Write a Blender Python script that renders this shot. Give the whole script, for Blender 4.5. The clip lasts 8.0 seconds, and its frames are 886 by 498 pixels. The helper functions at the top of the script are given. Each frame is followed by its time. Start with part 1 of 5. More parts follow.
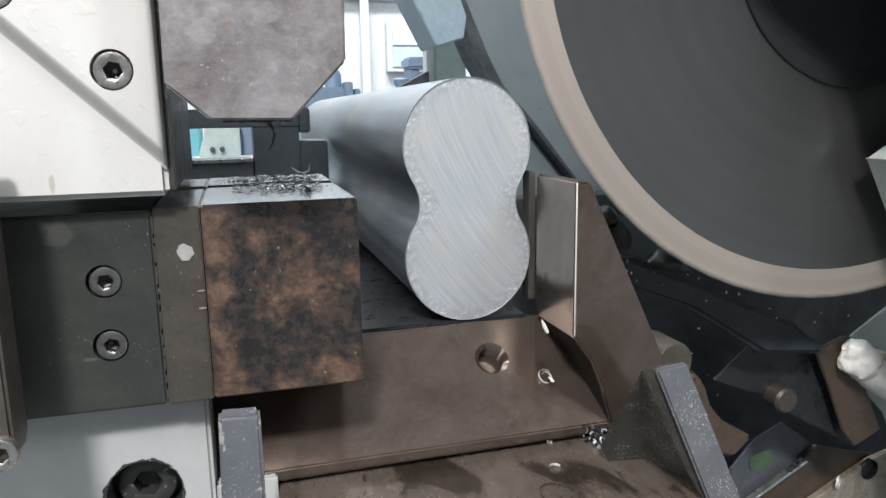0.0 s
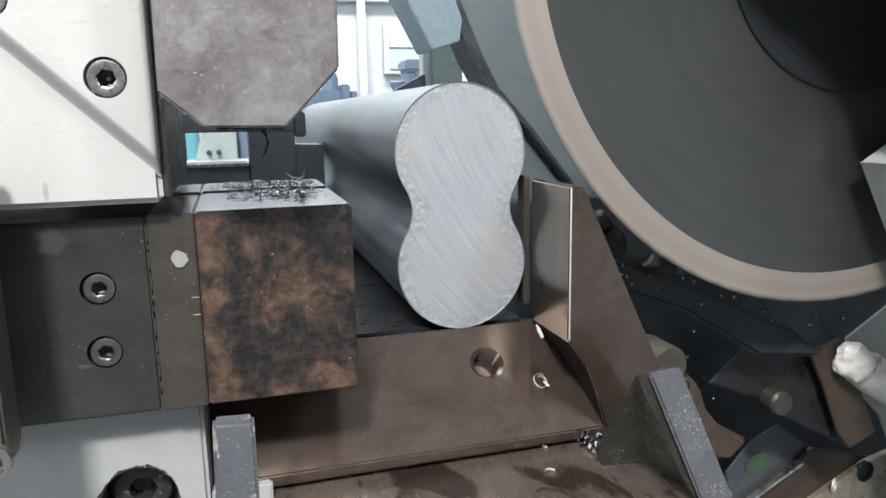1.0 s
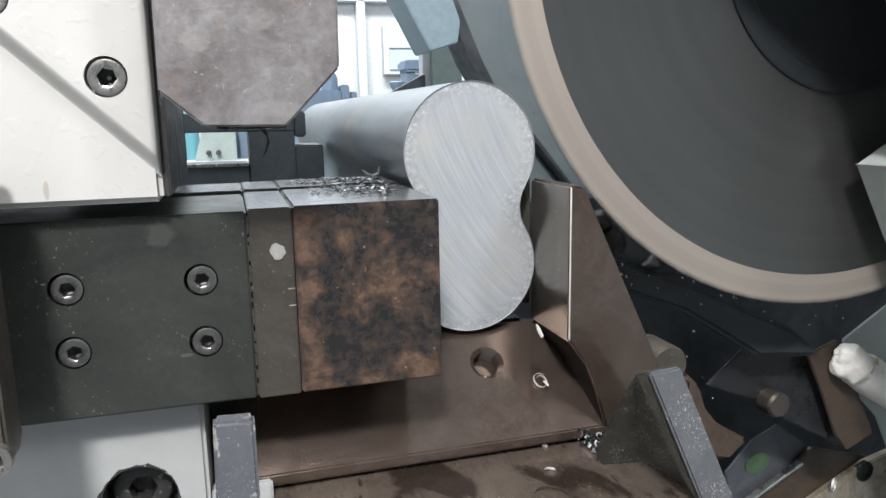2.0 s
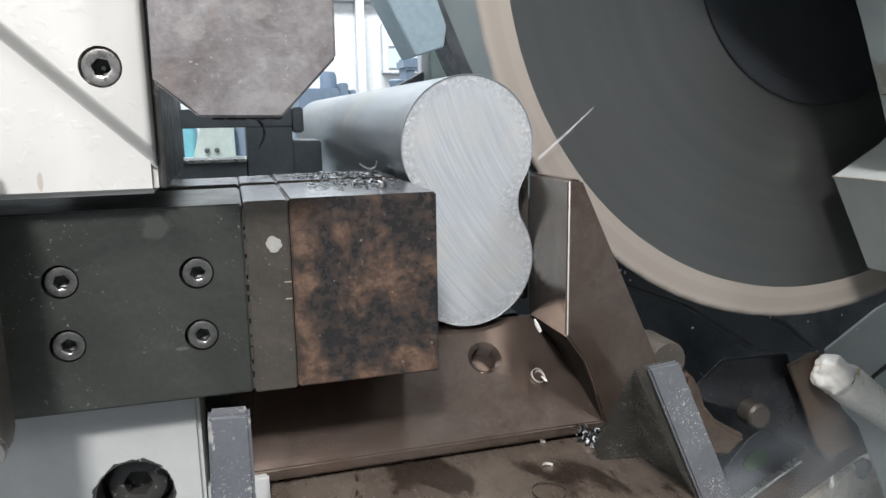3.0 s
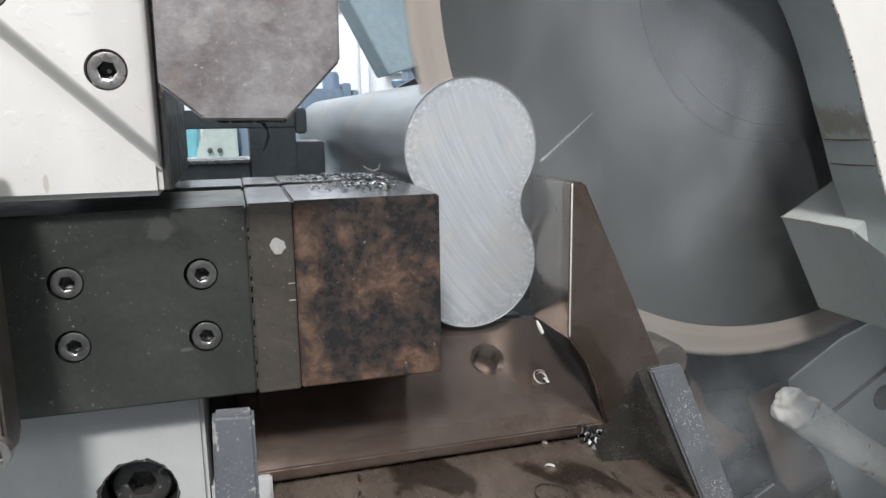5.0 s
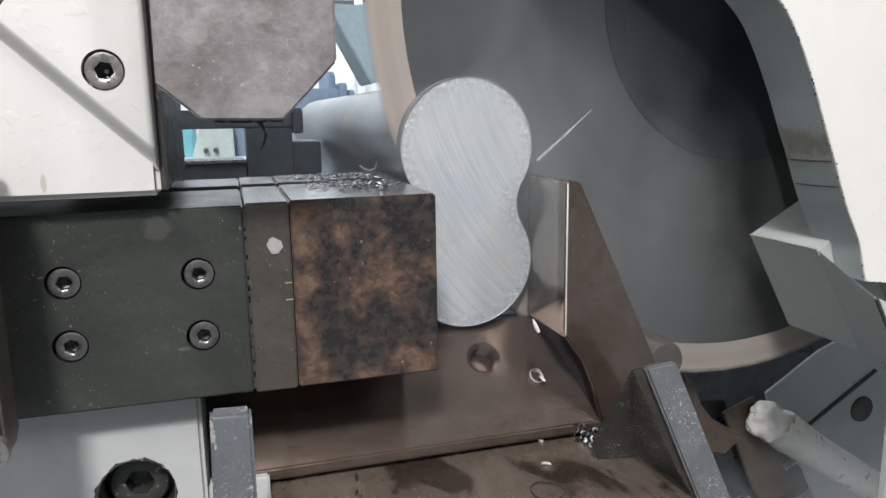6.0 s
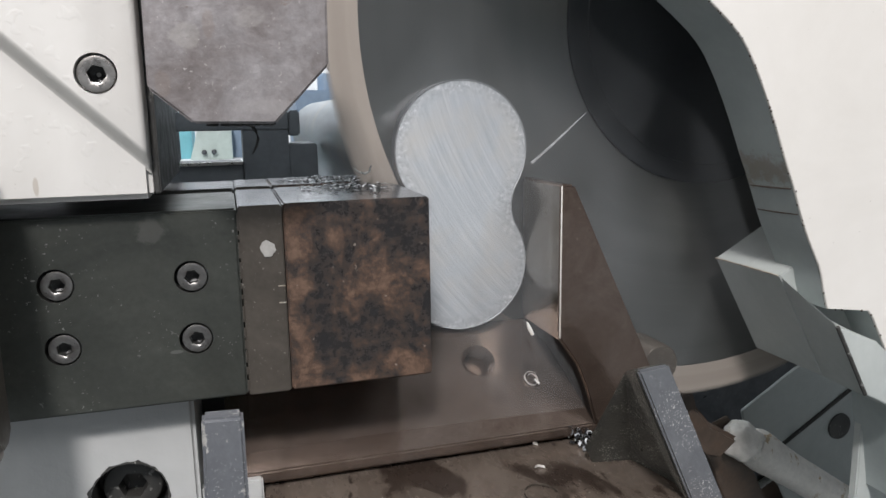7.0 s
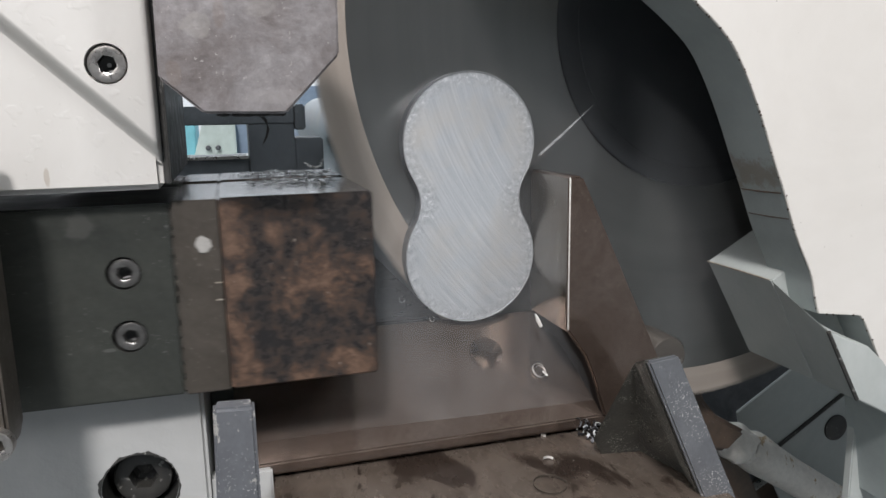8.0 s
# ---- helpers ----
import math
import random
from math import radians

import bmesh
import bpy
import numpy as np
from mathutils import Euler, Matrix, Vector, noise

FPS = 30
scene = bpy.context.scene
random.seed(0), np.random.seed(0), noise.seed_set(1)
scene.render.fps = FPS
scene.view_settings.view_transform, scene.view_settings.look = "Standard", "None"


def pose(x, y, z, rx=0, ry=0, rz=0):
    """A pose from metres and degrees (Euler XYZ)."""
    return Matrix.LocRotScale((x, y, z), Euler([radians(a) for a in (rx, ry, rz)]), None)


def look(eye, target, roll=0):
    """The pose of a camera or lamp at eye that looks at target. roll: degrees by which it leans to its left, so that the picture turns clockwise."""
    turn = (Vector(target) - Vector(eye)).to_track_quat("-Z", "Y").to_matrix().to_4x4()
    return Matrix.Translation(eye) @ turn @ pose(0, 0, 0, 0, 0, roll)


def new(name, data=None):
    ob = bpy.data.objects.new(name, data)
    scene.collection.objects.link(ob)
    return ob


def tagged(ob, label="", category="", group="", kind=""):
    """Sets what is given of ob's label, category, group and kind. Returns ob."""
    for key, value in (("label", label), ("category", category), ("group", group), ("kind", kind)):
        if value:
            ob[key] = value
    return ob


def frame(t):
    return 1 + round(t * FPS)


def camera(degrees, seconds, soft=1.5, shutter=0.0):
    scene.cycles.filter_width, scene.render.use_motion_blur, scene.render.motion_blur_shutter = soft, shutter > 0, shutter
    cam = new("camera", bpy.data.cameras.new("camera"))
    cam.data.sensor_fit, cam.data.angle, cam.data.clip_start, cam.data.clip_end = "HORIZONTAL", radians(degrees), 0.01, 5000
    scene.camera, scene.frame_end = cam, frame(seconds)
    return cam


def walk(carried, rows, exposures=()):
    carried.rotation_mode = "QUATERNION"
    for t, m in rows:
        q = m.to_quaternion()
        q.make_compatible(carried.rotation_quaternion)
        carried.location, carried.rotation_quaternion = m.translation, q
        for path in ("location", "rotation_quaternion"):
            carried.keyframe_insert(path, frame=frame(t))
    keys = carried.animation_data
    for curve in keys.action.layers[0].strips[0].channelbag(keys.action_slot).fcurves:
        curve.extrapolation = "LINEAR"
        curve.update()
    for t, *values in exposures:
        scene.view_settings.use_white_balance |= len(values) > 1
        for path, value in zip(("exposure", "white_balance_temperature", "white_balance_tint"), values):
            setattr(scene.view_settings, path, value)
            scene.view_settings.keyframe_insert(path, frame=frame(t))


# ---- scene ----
# ---- camera ----
cam = camera(63.1, 8.0, soft=1.5, shutter=0.5)
PATH = [
    (0, -0.1280, -0.3929, 0.1212, -16.15, -10.78, 0.95),
    (0.5, -0.1272, -0.3921, 0.1207, -16.32, -10.41, 1.02),
    (1, -0.1266, -0.3936, 0.1230, -16.36, -10.64, 1.05),
    (1.5, -0.1270, -0.3944, 0.1236, -16.39, -10.60, 1.06),
    (3, -0.1259, -0.3927, 0.1196, -16.46, -10.66, 0.96),
    (3.5, -0.1228, -0.3933, 0.1203, -16.68, -10.74, 0.92),
    (4, -0.1230, -0.3933, 0.1205, -16.49, -10.75, 1.06),
    (4.5, -0.1256, -0.3935, 0.1207, -16.21, -10.66, 0.90),
    (6, -0.1270, -0.3952, 0.1208, -16.57, -10.68, 0.91),
    (6.5, -0.1235, -0.3963, 0.1221, -16.58, -10.63, 1.07),
    (7, -0.1244, -0.3960, 0.1215, -16.61, -10.57, 0.87),
    (7.5, -0.1264, -0.3950, 0.1206, -16.65, -10.70, 0.91),
    (8, -0.1273, -0.3956, 0.1191, -16.41, -10.84, 0.99),
]
walk(cam, [(t, pose(x, y, z, 90 + pitch, roll, yaw)) for t, x, y, z, yaw, pitch, roll in PATH],
     [(0, 0.40, 6500, 10), (4.0, 0.44, 6570, 10), (4.5, 0.32, 6570, 10), (6, 0.32, 6600, 11), (7, 0.17, 6660, 12), (8, 0.10, 6660, 12)])


# ---- light ----
world = bpy.data.worlds.new("workshop_air")
scene.world = world
world.use_nodes = True
world.node_tree.nodes["Background"].inputs[0].default_value = (0.75, 0.85, 1.0, 1)
world.node_tree.nodes["Background"].inputs[1].default_value = 0.3


def area_lamp(name, eye, target, sx, sy, power, colour):
    data = bpy.data.lights.new(name, "AREA")
    data.shape, data.size, data.size_y = "RECTANGLE", sx, sy
    data.energy, data.color = power, colour
    lamp = new(name, data)
    lamp.matrix_world = look(eye, target)
    return lamp


area_lamp("window_light", (-0.56, -1.58, 1.62), (0.0, 0.0, 0.05), 0.24, 0.20, 50, (1.0, 0.99, 1.0))
# added fill from the left, no known source; brightens blade and guard
area_lamp("doorway_light", (-2.1, -1.30, 1.05), (0.25, 0.0, 0.1), 0.7, 1.3, 9.5, (0.97, 0.99, 1.0))
# another added lamp without a known source, for sheen on the blade
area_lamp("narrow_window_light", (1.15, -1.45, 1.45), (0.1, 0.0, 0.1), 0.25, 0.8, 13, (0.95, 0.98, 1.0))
area_lamp("ceiling_light_front", (-0.9, -1.3, 2.3), (0.0, 0.0, 0.0), 1.8, 0.5, 24, (0.98, 0.99, 1.0))
area_lamp("ceiling_light_back", (0.3, 2.6, 2.4), (0.4, 3.6, 0.2), 2.2, 0.5, 125, (0.92, 0.97, 1.0))
area_lamp("ceiling_light_side", (-1.5, 1.3, 2.2), (-0.1, 0.3, 0.0), 1.4, 0.5, 38, (0.86, 0.94, 1.0))


# ---- materials ----
def nodes_of(name):
    m = bpy.data.materials.new(name)
    m.use_nodes = True
    nt = m.node_tree
    return m, nt, nt.nodes["Principled BSDF"]


def noise_node(nt, vec, scale, detail=5.0, rough=0.6, distort=0.0):
    n = nt.nodes.new("ShaderNodeTexNoise")
    n.inputs["Scale"].default_value = scale
    n.inputs["Detail"].default_value = detail
    n.inputs["Roughness"].default_value = rough
    n.inputs["Distortion"].default_value = distort
    nt.links.new(vec, n.inputs["Vector"])
    return n.outputs["Fac"]


def ramp(nt, fac, stops):
    r = nt.nodes.new("ShaderNodeValToRGB")
    e = r.color_ramp.elements
    e[0].position, e[0].color = stops[0][0], (*stops[0][1], 1)
    e[1].position, e[1].color = stops[-1][0], (*stops[-1][1], 1)
    for p, c in stops[1:-1]:
        x = e.new(p)
        x.color = (*c, 1)
    nt.links.new(fac, r.inputs[0])
    return r.outputs[0]


def mix(nt, fac, a, b, blend="MIX"):
    n = nt.nodes.new("ShaderNodeMix")
    n.data_type, n.blend_type = "RGBA", blend
    for sock, v in ((n.inputs[0], fac), (n.inputs[6], a), (n.inputs[7], b)):
        if hasattr(v, "is_linked"):
            nt.links.new(v, sock)
        elif isinstance(v, (int, float)):
            sock.default_value = v
        else:
            sock.default_value = (*v, 1)
    return n.outputs[2]


def coords(nt, scale=(1, 1, 1), turn=(0, 0, 0)):
    tc = nt.nodes.new("ShaderNodeTexCoord")
    mp = nt.nodes.new("ShaderNodeMapping")
    mp.inputs["Scale"].default_value = scale
    mp.inputs["Rotation"].default_value = [radians(a) for a in turn]
    nt.links.new(tc.outputs["Object"], mp.inputs["Vector"])
    return mp.outputs["Vector"]


def bump(nt, b, height, strength, dist=0.0005):
    n = nt.nodes.new("ShaderNodeBump")
    n.inputs["Strength"].default_value = strength
    n.inputs["Distance"].default_value = dist
    nt.links.new(height, n.inputs["Height"])
    nt.links.new(n.outputs[0], b.inputs["Normal"])


def grey(v):
    return (v, v, v)


def patch_mask(nt, x, z, rx, rz, strength, ragged=0.35, scale=160.0):
    """A stain of its own place and size on an upright face, with a ragged outline."""
    tc = nt.nodes.new("ShaderNodeTexCoord")
    mp = nt.nodes.new("ShaderNodeMapping")
    mp.vector_type = "TEXTURE"
    mp.inputs["Location"].default_value = (x, 0, z)
    mp.inputs["Scale"].default_value = (rx, 1e6, rz)
    nt.links.new(tc.outputs["Object"], mp.inputs["Vector"])
    ln = nt.nodes.new("ShaderNodeVectorMath")
    ln.operation = "LENGTH"
    nt.links.new(mp.outputs[0], ln.inputs[0])
    wob = nt.nodes.new("ShaderNodeMath")
    wob.operation = "MULTIPLY_ADD"
    wob.inputs[1].default_value = 4 * ragged
    nt.links.new(noise_node(nt, coords(nt), scale, 6, 0.7), wob.inputs[0])
    nt.links.new(ln.outputs["Value"], wob.inputs[2])
    out = nt.nodes.new("ShaderNodeMapRange")
    out.inputs["From Min"].default_value, out.inputs["From Max"].default_value = 1 + 2 * ragged, 0.75 + 2 * ragged
    out.inputs["To Max"].default_value = strength
    nt.links.new(wob.outputs[0], out.inputs["Value"])
    return out.outputs[0]


def surface(name, stops, big=25.0, fine=300.0, rough=(0.35, 0.6), metal=0.0, relief=0.25, spots=None, spot_scale=120.0,
            spot_at=0.68, stretch=(1, 1, 1), distort=0.6, dist=0.0004, grit=0.35, speck=None, speck_at=0.70, speck_scale=700.0, rag=0.65, drops=0.0, patches=()):
    """A worn surface: a large-scale colour ramp, fine grain in relief and roughness, and small spots of another colour."""
    m, nt, b = nodes_of(name)
    v = coords(nt, stretch)
    col = ramp(nt, noise_node(nt, v, big, 10, rag, distort), stops)
    grain = noise_node(nt, v, fine, 4, 0.6)
    col = mix(nt, grit, col, ramp(nt, grain, [(0.3, grey(0.55)), (0.7, grey(1.0))]), "MULTIPLY")
    if spots:
        s = ramp(nt, noise_node(nt, v, spot_scale, 6, 0.7, 0.4), [(spot_at, grey(0)), (spot_at + 0.04, grey(1))])
        col = mix(nt, s, col, spots)
    if speck:
        d = ramp(nt, noise_node(nt, v, speck_scale, 2, 0.5), [(speck_at, grey(0)), (speck_at + 0.03, grey(0.8))])
        patch = ramp(nt, noise_node(nt, v, big * 1.7, 3, 0.6), [(0.45, grey(0)), (0.6, grey(1))])
        col = mix(nt, mix(nt, 1.0, d, patch, "MULTIPLY"), col, speck)
    for x, z, rx, rz, colour, strength in patches:
        col = mix(nt, patch_mask(nt, x, z, rx, rz, strength), col, colour)
    nt.links.new(col, b.inputs["Base Color"])
    r = ramp(nt, noise_node(nt, v, big * 2.3, 6, 0.7), [(0.3, grey(rough[0])), (0.7, grey(rough[1]))])
    nt.links.new(r, b.inputs["Roughness"])
    b.inputs["Metallic"].default_value = metal
    height = grain
    if drops:
        height = mix(nt, 0.25, ramp(nt, noise_node(nt, v, 230, 1, 0.4), [(drops, grey(0)), (drops + 0.09, grey(1))]), ramp(nt, noise_node(nt, v, 14, 2), [(0.3, grey(0)), (0.7, grey(1))]))
    bump(nt, b, height, relief, dist)
    return m


dull_spot = surface("dull_pale_paint", [(0.3, (0.27, 0.265, 0.25)), (0.7, (0.38, 0.37, 0.35))], 120, 500, (0.5, 0.7), 0, 0.3, (0.16, 0.14, 0.12), 300, 0.64)
# greyer than the upper casting's white, with brown spots
base_paint = surface("spotted_white_base_paint", [(0.3, (0.36, 0.365, 0.36)), (0.7, (0.46, 0.463, 0.455))], 9, 75, (0.32, 0.5), 0, 0.4,
                     (0.33, 0.27, 0.18), 40, 0.74, dist=0.002, grit=0.08)
white_paint = surface("white_cast_paint", [(0.3, (0.500, 0.487, 0.462)), (0.7, (0.565, 0.553, 0.530))], 9, 75, (0.36, 0.52), 0, 0.13,
                      (0.42, 0.37, 0.30), 75, 0.77, dist=0.0009, grit=0.04, drops=0.62, patches=((-0.1937, 0.0972, 0.0011, 0.0042, (0.26, 0.20, 0.14), 0.45),), speck=(0.16, 0.13, 0.10), speck_at=0.735, speck_scale=420)
cover_paint = surface("white_cover_paint", [(0.3, (0.570, 0.549, 0.515)), (0.7, (0.635, 0.616, 0.584))], 9, 75, (0.36, 0.52), 0, 0.08,
                      (0.42, 0.37, 0.30), 75, 0.76, grit=0.04, speck=(0.16, 0.13, 0.10), speck_at=0.735, speck_scale=420)
grey_paint = surface("grey_green_paint", [(0.3, (0.25, 0.285, 0.28)), (0.7, (0.33, 0.365, 0.36))], 14, 200, (0.35, 0.6), 0, 0.2,
                     (0.17, 0.13, 0.09), 38, 0.665, grit=0.12, speck=(0.10, 0.08, 0.06), speck_at=0.70, speck_scale=300)
box_paint = surface("grey_box_paint", [(0.3, (0.33, 0.355, 0.345)), (0.7, (0.42, 0.445, 0.430))], 12, 200, (0.35, 0.6), 0, 0.12, (0.15, 0.13, 0.10), 30, 0.70, grit=0.1)
guard_paint = surface("dull_guard_paint", [(0.3, (0.105, 0.130, 0.138)), (0.7, (0.140, 0.168, 0.176))], 9, 160, (0.4, 0.6), 0, 0.15, (0.06, 0.065, 0.065), 30, 0.70, grit=0.1)
blue_paint = surface("blue_grey_paint", [(0.3, (0.085, 0.090, 0.100)), (0.7, (0.130, 0.137, 0.148))], 30, 300, (0.4, 0.65), 0, 0.5,
                     (0.26, 0.26, 0.255), 520, 0.64, speck=(0.42, 0.42, 0.41), speck_at=0.61, speck_scale=1100)
chipped_blue = surface("chipped_blue_paint", [(0.3, (0.080, 0.085, 0.096)), (0.7, (0.125, 0.131, 0.143))], 30, 300, (0.4, 0.65), 0, 0.5, (0.30, 0.295, 0.28), 95, 0.60, speck=(0.42, 0.42, 0.41), speck_at=0.63, speck_scale=900)
panel_paint = surface("pale_blue_paint", [(0.3, (0.46, 0.54, 0.60)), (0.7, (0.52, 0.60, 0.66))], 6, 80, (0.35, 0.5), 0, 0.1)
teal_paint = surface("dull_teal_paint", [(0.3, (0.19, 0.265, 0.305)), (0.7, (0.24, 0.32, 0.36))], 9, 120, (0.35, 0.5), 0, 0.1)
# rear vise iron, its colour lightened to put haze over it
rear_iron = surface("hazed_grey_iron", [(0.3, (0.075, 0.088, 0.10)), (0.7, (0.13, 0.148, 0.165))], 20, 260, (0.35, 0.6), 0.2, 0.2)
black_paint = surface("black_oily_paint", [(0.3, (0.018, 0.019, 0.020)), (0.7, (0.045, 0.043, 0.038))], 40, 350, (0.3, 0.6), 0, 0.4,
                      (0.20, 0.20, 0.18), 260, 0.70, speck=(0.26, 0.26, 0.24), speck_at=0.63, speck_scale=420)
dark_iron = surface("dark_oily_iron", [(0.3, (0.034, 0.040, 0.046)), (0.7, (0.085, 0.093, 0.101))], 22, 260, (0.25, 0.6), 0.3, 0.3)
speckled_black = surface("speckled_black_paint", [(0.3, (0.042, 0.043, 0.040)), (0.7, (0.088, 0.086, 0.076))], 60, 900, (0.25, 0.5), 0, 0.6, (0.15, 0.15, 0.13), 620, 0.63,
                         speck=(0.40, 0.40, 0.36), speck_at=0.585, speck_scale=1300, dist=0.0008)
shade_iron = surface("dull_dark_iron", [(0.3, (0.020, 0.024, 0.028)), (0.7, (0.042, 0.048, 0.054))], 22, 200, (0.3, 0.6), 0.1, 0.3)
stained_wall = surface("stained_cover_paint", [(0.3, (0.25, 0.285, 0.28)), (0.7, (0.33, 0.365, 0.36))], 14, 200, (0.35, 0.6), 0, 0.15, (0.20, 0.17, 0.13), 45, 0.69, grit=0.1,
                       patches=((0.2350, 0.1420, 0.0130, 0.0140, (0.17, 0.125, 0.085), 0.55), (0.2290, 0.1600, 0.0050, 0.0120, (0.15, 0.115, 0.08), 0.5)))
# near-black for the jaw's recess, its shade put into the colour
recess_black = surface("recess_shade_black", [(0.3, (0.010, 0.009, 0.009)), (0.7, (0.028, 0.025, 0.023))], 60, 300, (0.8, 0.95), 0, 0.4)
recess_black.node_tree.nodes["Principled BSDF"].inputs["Specular IOR Level"].default_value = 0.1
oily_iron = surface("black_oily_iron", [(0.3, (0.014, 0.015, 0.017)), (0.7, (0.034, 0.036, 0.039))], 30, 260, (0.2, 0.45), 0.1, 0.3, (0.10, 0.10, 0.10), 200, 0.70)
plate_steel = surface("blackened_steel", [(0.3, (0.048, 0.052, 0.047)), (0.55, (0.071, 0.075, 0.066)), (0.75, (0.108, 0.112, 0.099))], 16, 330,
                      (0.3, 0.5), 0.55, 0.15, (0.30, 0.29, 0.27), 110, 0.72, speck=(0.34, 0.34, 0.32), speck_at=0.69, rag=0.7,
                      patches=((-0.1960, 0.0765, 0.0065, 0.0055, (0.165, 0.162, 0.150), 0.32), (-0.1900, 0.024, 0.0030, 0.0009, (0.24, 0.24, 0.23), 0.35)))
strut_steel = surface("rusty_brown_steel", [(0.3, (0.055, 0.042, 0.034)), (0.55, (0.090, 0.064, 0.048)), (0.75, (0.12, 0.082, 0.055))], 40, 330, (0.35, 0.6), 0.3, 0.2, (0.14, 0.088, 0.05), 45, 0.64)
spacer_steel = surface("brownish_steel", [(0.3, (0.075, 0.066, 0.056)), (0.7, (0.125, 0.108, 0.092))], 20, 330, (0.32, 0.55), 0.55, 0.15,
                       (0.30, 0.27, 0.23), 90, 0.74, speck=(0.34, 0.31, 0.27), speck_at=0.69, rag=0.7)


def rust_surface():
    """Dark steel with brown rust: wide patches broken up by fine mottling and pale specks."""
    m, nt, b = nodes_of("rust_stained_steel")
    v = coords(nt)
    wide = noise_node(nt, coords(nt, (1.0, 1, 1.0)), 30, 12, 0.74, 0.10)
    fine = noise_node(nt, v, 130, 8, 0.72, 0.2)
    tiny = noise_node(nt, v, 520, 4, 0.6)
    both = mix(nt, 0.24, ramp(nt, wide, [(0.41, grey(0.0)), (0.60, grey(1.0))]), ramp(nt, fine, [(0.36, grey(0.0)), (0.64, grey(1.0))]))
    col = ramp(nt, both, [(0.12, (0.024, 0.023, 0.024)), (0.34, (0.033, 0.029, 0.028)), (0.50, (0.050, 0.037, 0.031)), (0.70, (0.088, 0.053, 0.037)), (0.92, (0.145, 0.090, 0.062))])
    col = mix(nt, 0.4, col, ramp(nt, tiny, [(0.3, grey(0.5)), (0.7, grey(1.0))]), "MULTIPLY")
    pale = ramp(nt, noise_node(nt, v, 300, 3, 0.5), [(0.70, grey(0)), (0.74, grey(0.6))])
    col = mix(nt, pale, col, (0.30, 0.25, 0.21))
    nt.links.new(col, b.inputs["Base Color"])
    nt.links.new(ramp(nt, both, [(0.3, grey(0.26)), (0.7, grey(0.60))]), b.inputs["Roughness"])
    b.inputs["Metallic"].default_value = 0.25
    bump(nt, b, both, 0.35, 0.0006)
    return m


rust_steel = rust_surface()
top_steel = surface("oiled_smooth_steel", [(0.3, (0.20, 0.20, 0.212)), (0.7, (0.36, 0.36, 0.375))], 40, 400, (0.14, 0.28), 0.85, 0.12, (0.05, 0.045, 0.04), 120, 0.62)
brown_steel = surface("oiled_brown_steel", [(0.3, (0.125, 0.086, 0.068)), (0.45, (0.190, 0.143, 0.118)), (0.6, (0.235, 0.185, 0.158)), (0.75, (0.31, 0.25, 0.212))], 19, 420,
                      (0.12, 0.22), 0.82, 0.06, (0.30, 0.24, 0.19), 150, 0.69, speck=(0.42, 0.36, 0.30), speck_at=0.68, rag=0.72)
wet_steel = surface("wet_brown_steel", [(0.40, (0.055, 0.040, 0.032)), (0.46, (0.150, 0.120, 0.098)), (0.6, (0.190, 0.155, 0.128)), (0.75, (0.23, 0.19, 0.16))], 30, 300,
                    (0.1, 0.45), 0.5, 0.2, (0.045, 0.034, 0.027), 70, 0.60, stretch=(1, 0.45, 1), speck=(0.42, 0.38, 0.33), speck_at=0.70, rag=0.6)
octagon_steel = surface("stained_bare_steel", [(0.30, (0.125, 0.107, 0.103)), (0.44, (0.178, 0.160, 0.158)), (0.56, (0.232, 0.217, 0.219)), (0.70, (0.300, 0.287, 0.290))],
                        38, 420, (0.35, 0.6), 0.35, 0.45, (0.155, 0.120, 0.098), 60, 0.62, patches=((-0.1353, 0.1495, 0.0055, 0.0045, (0.30, 0.285, 0.27), 0.45), (-0.1277, 0.1533, 0.0022, 0.0060, (0.17, 0.125, 0.10), 0.3), (-0.1440, 0.1330, 0.0030, 0.0050, (0.19, 0.145, 0.115), 0.25), (-0.1135, 0.1560, 0.0060, 0.0040, (0.29, 0.275, 0.265), 0.4), (-0.1080, 0.1250, 0.0140, 0.0030, (0.30, 0.285, 0.28), 0.35)), distort=0.35, speck=(0.36, 0.34, 0.33), speck_at=0.68, rag=0.75)
ground_steel = surface("ground_steel", [(0.3, (0.20, 0.178, 0.155)), (0.7, (0.33, 0.305, 0.275))], 26, 500, (0.16, 0.28), 0.8, 0.03, (0.12, 0.10, 0.08), 24, 0.60, grit=0.15)
# bright steel of curls; on jaw and bed edges a painted highlight
glint_steel = surface("bright_glint_steel", [(0.3, (0.74, 0.72, 0.68)), (0.7, (0.88, 0.87, 0.84))], 60, 500, (0.35, 0.5), 0.25, 0.05)
worn_rail = surface("stained_rail_steel", [(0.35, (0.30, 0.24, 0.17)), (0.55, (0.50, 0.44, 0.36)), (0.75, (0.64, 0.60, 0.54))], 35, 300, (0.25, 0.5), 0.6, 0.2, (0.10, 0.07, 0.05), 60, 0.62)
burr_steel = surface("dull_burr_steel", [(0.3, (0.24, 0.25, 0.26)), (0.7, (0.40, 0.41, 0.42))], 90, 700, (0.4, 0.55), 0.5, 0.1)
bright_steel = surface("bright_steel", [(0.3, (0.50, 0.50, 0.49)), (0.7, (0.68, 0.68, 0.67))], 60, 700, (0.2, 0.4), 1.0, 0.1)
screw_steel = surface("black_screw_steel", [(0.3, (0.13, 0.125, 0.12)), (0.7, (0.24, 0.235, 0.225))], 120, 900, (0.25, 0.45), 0.85, 0.15)
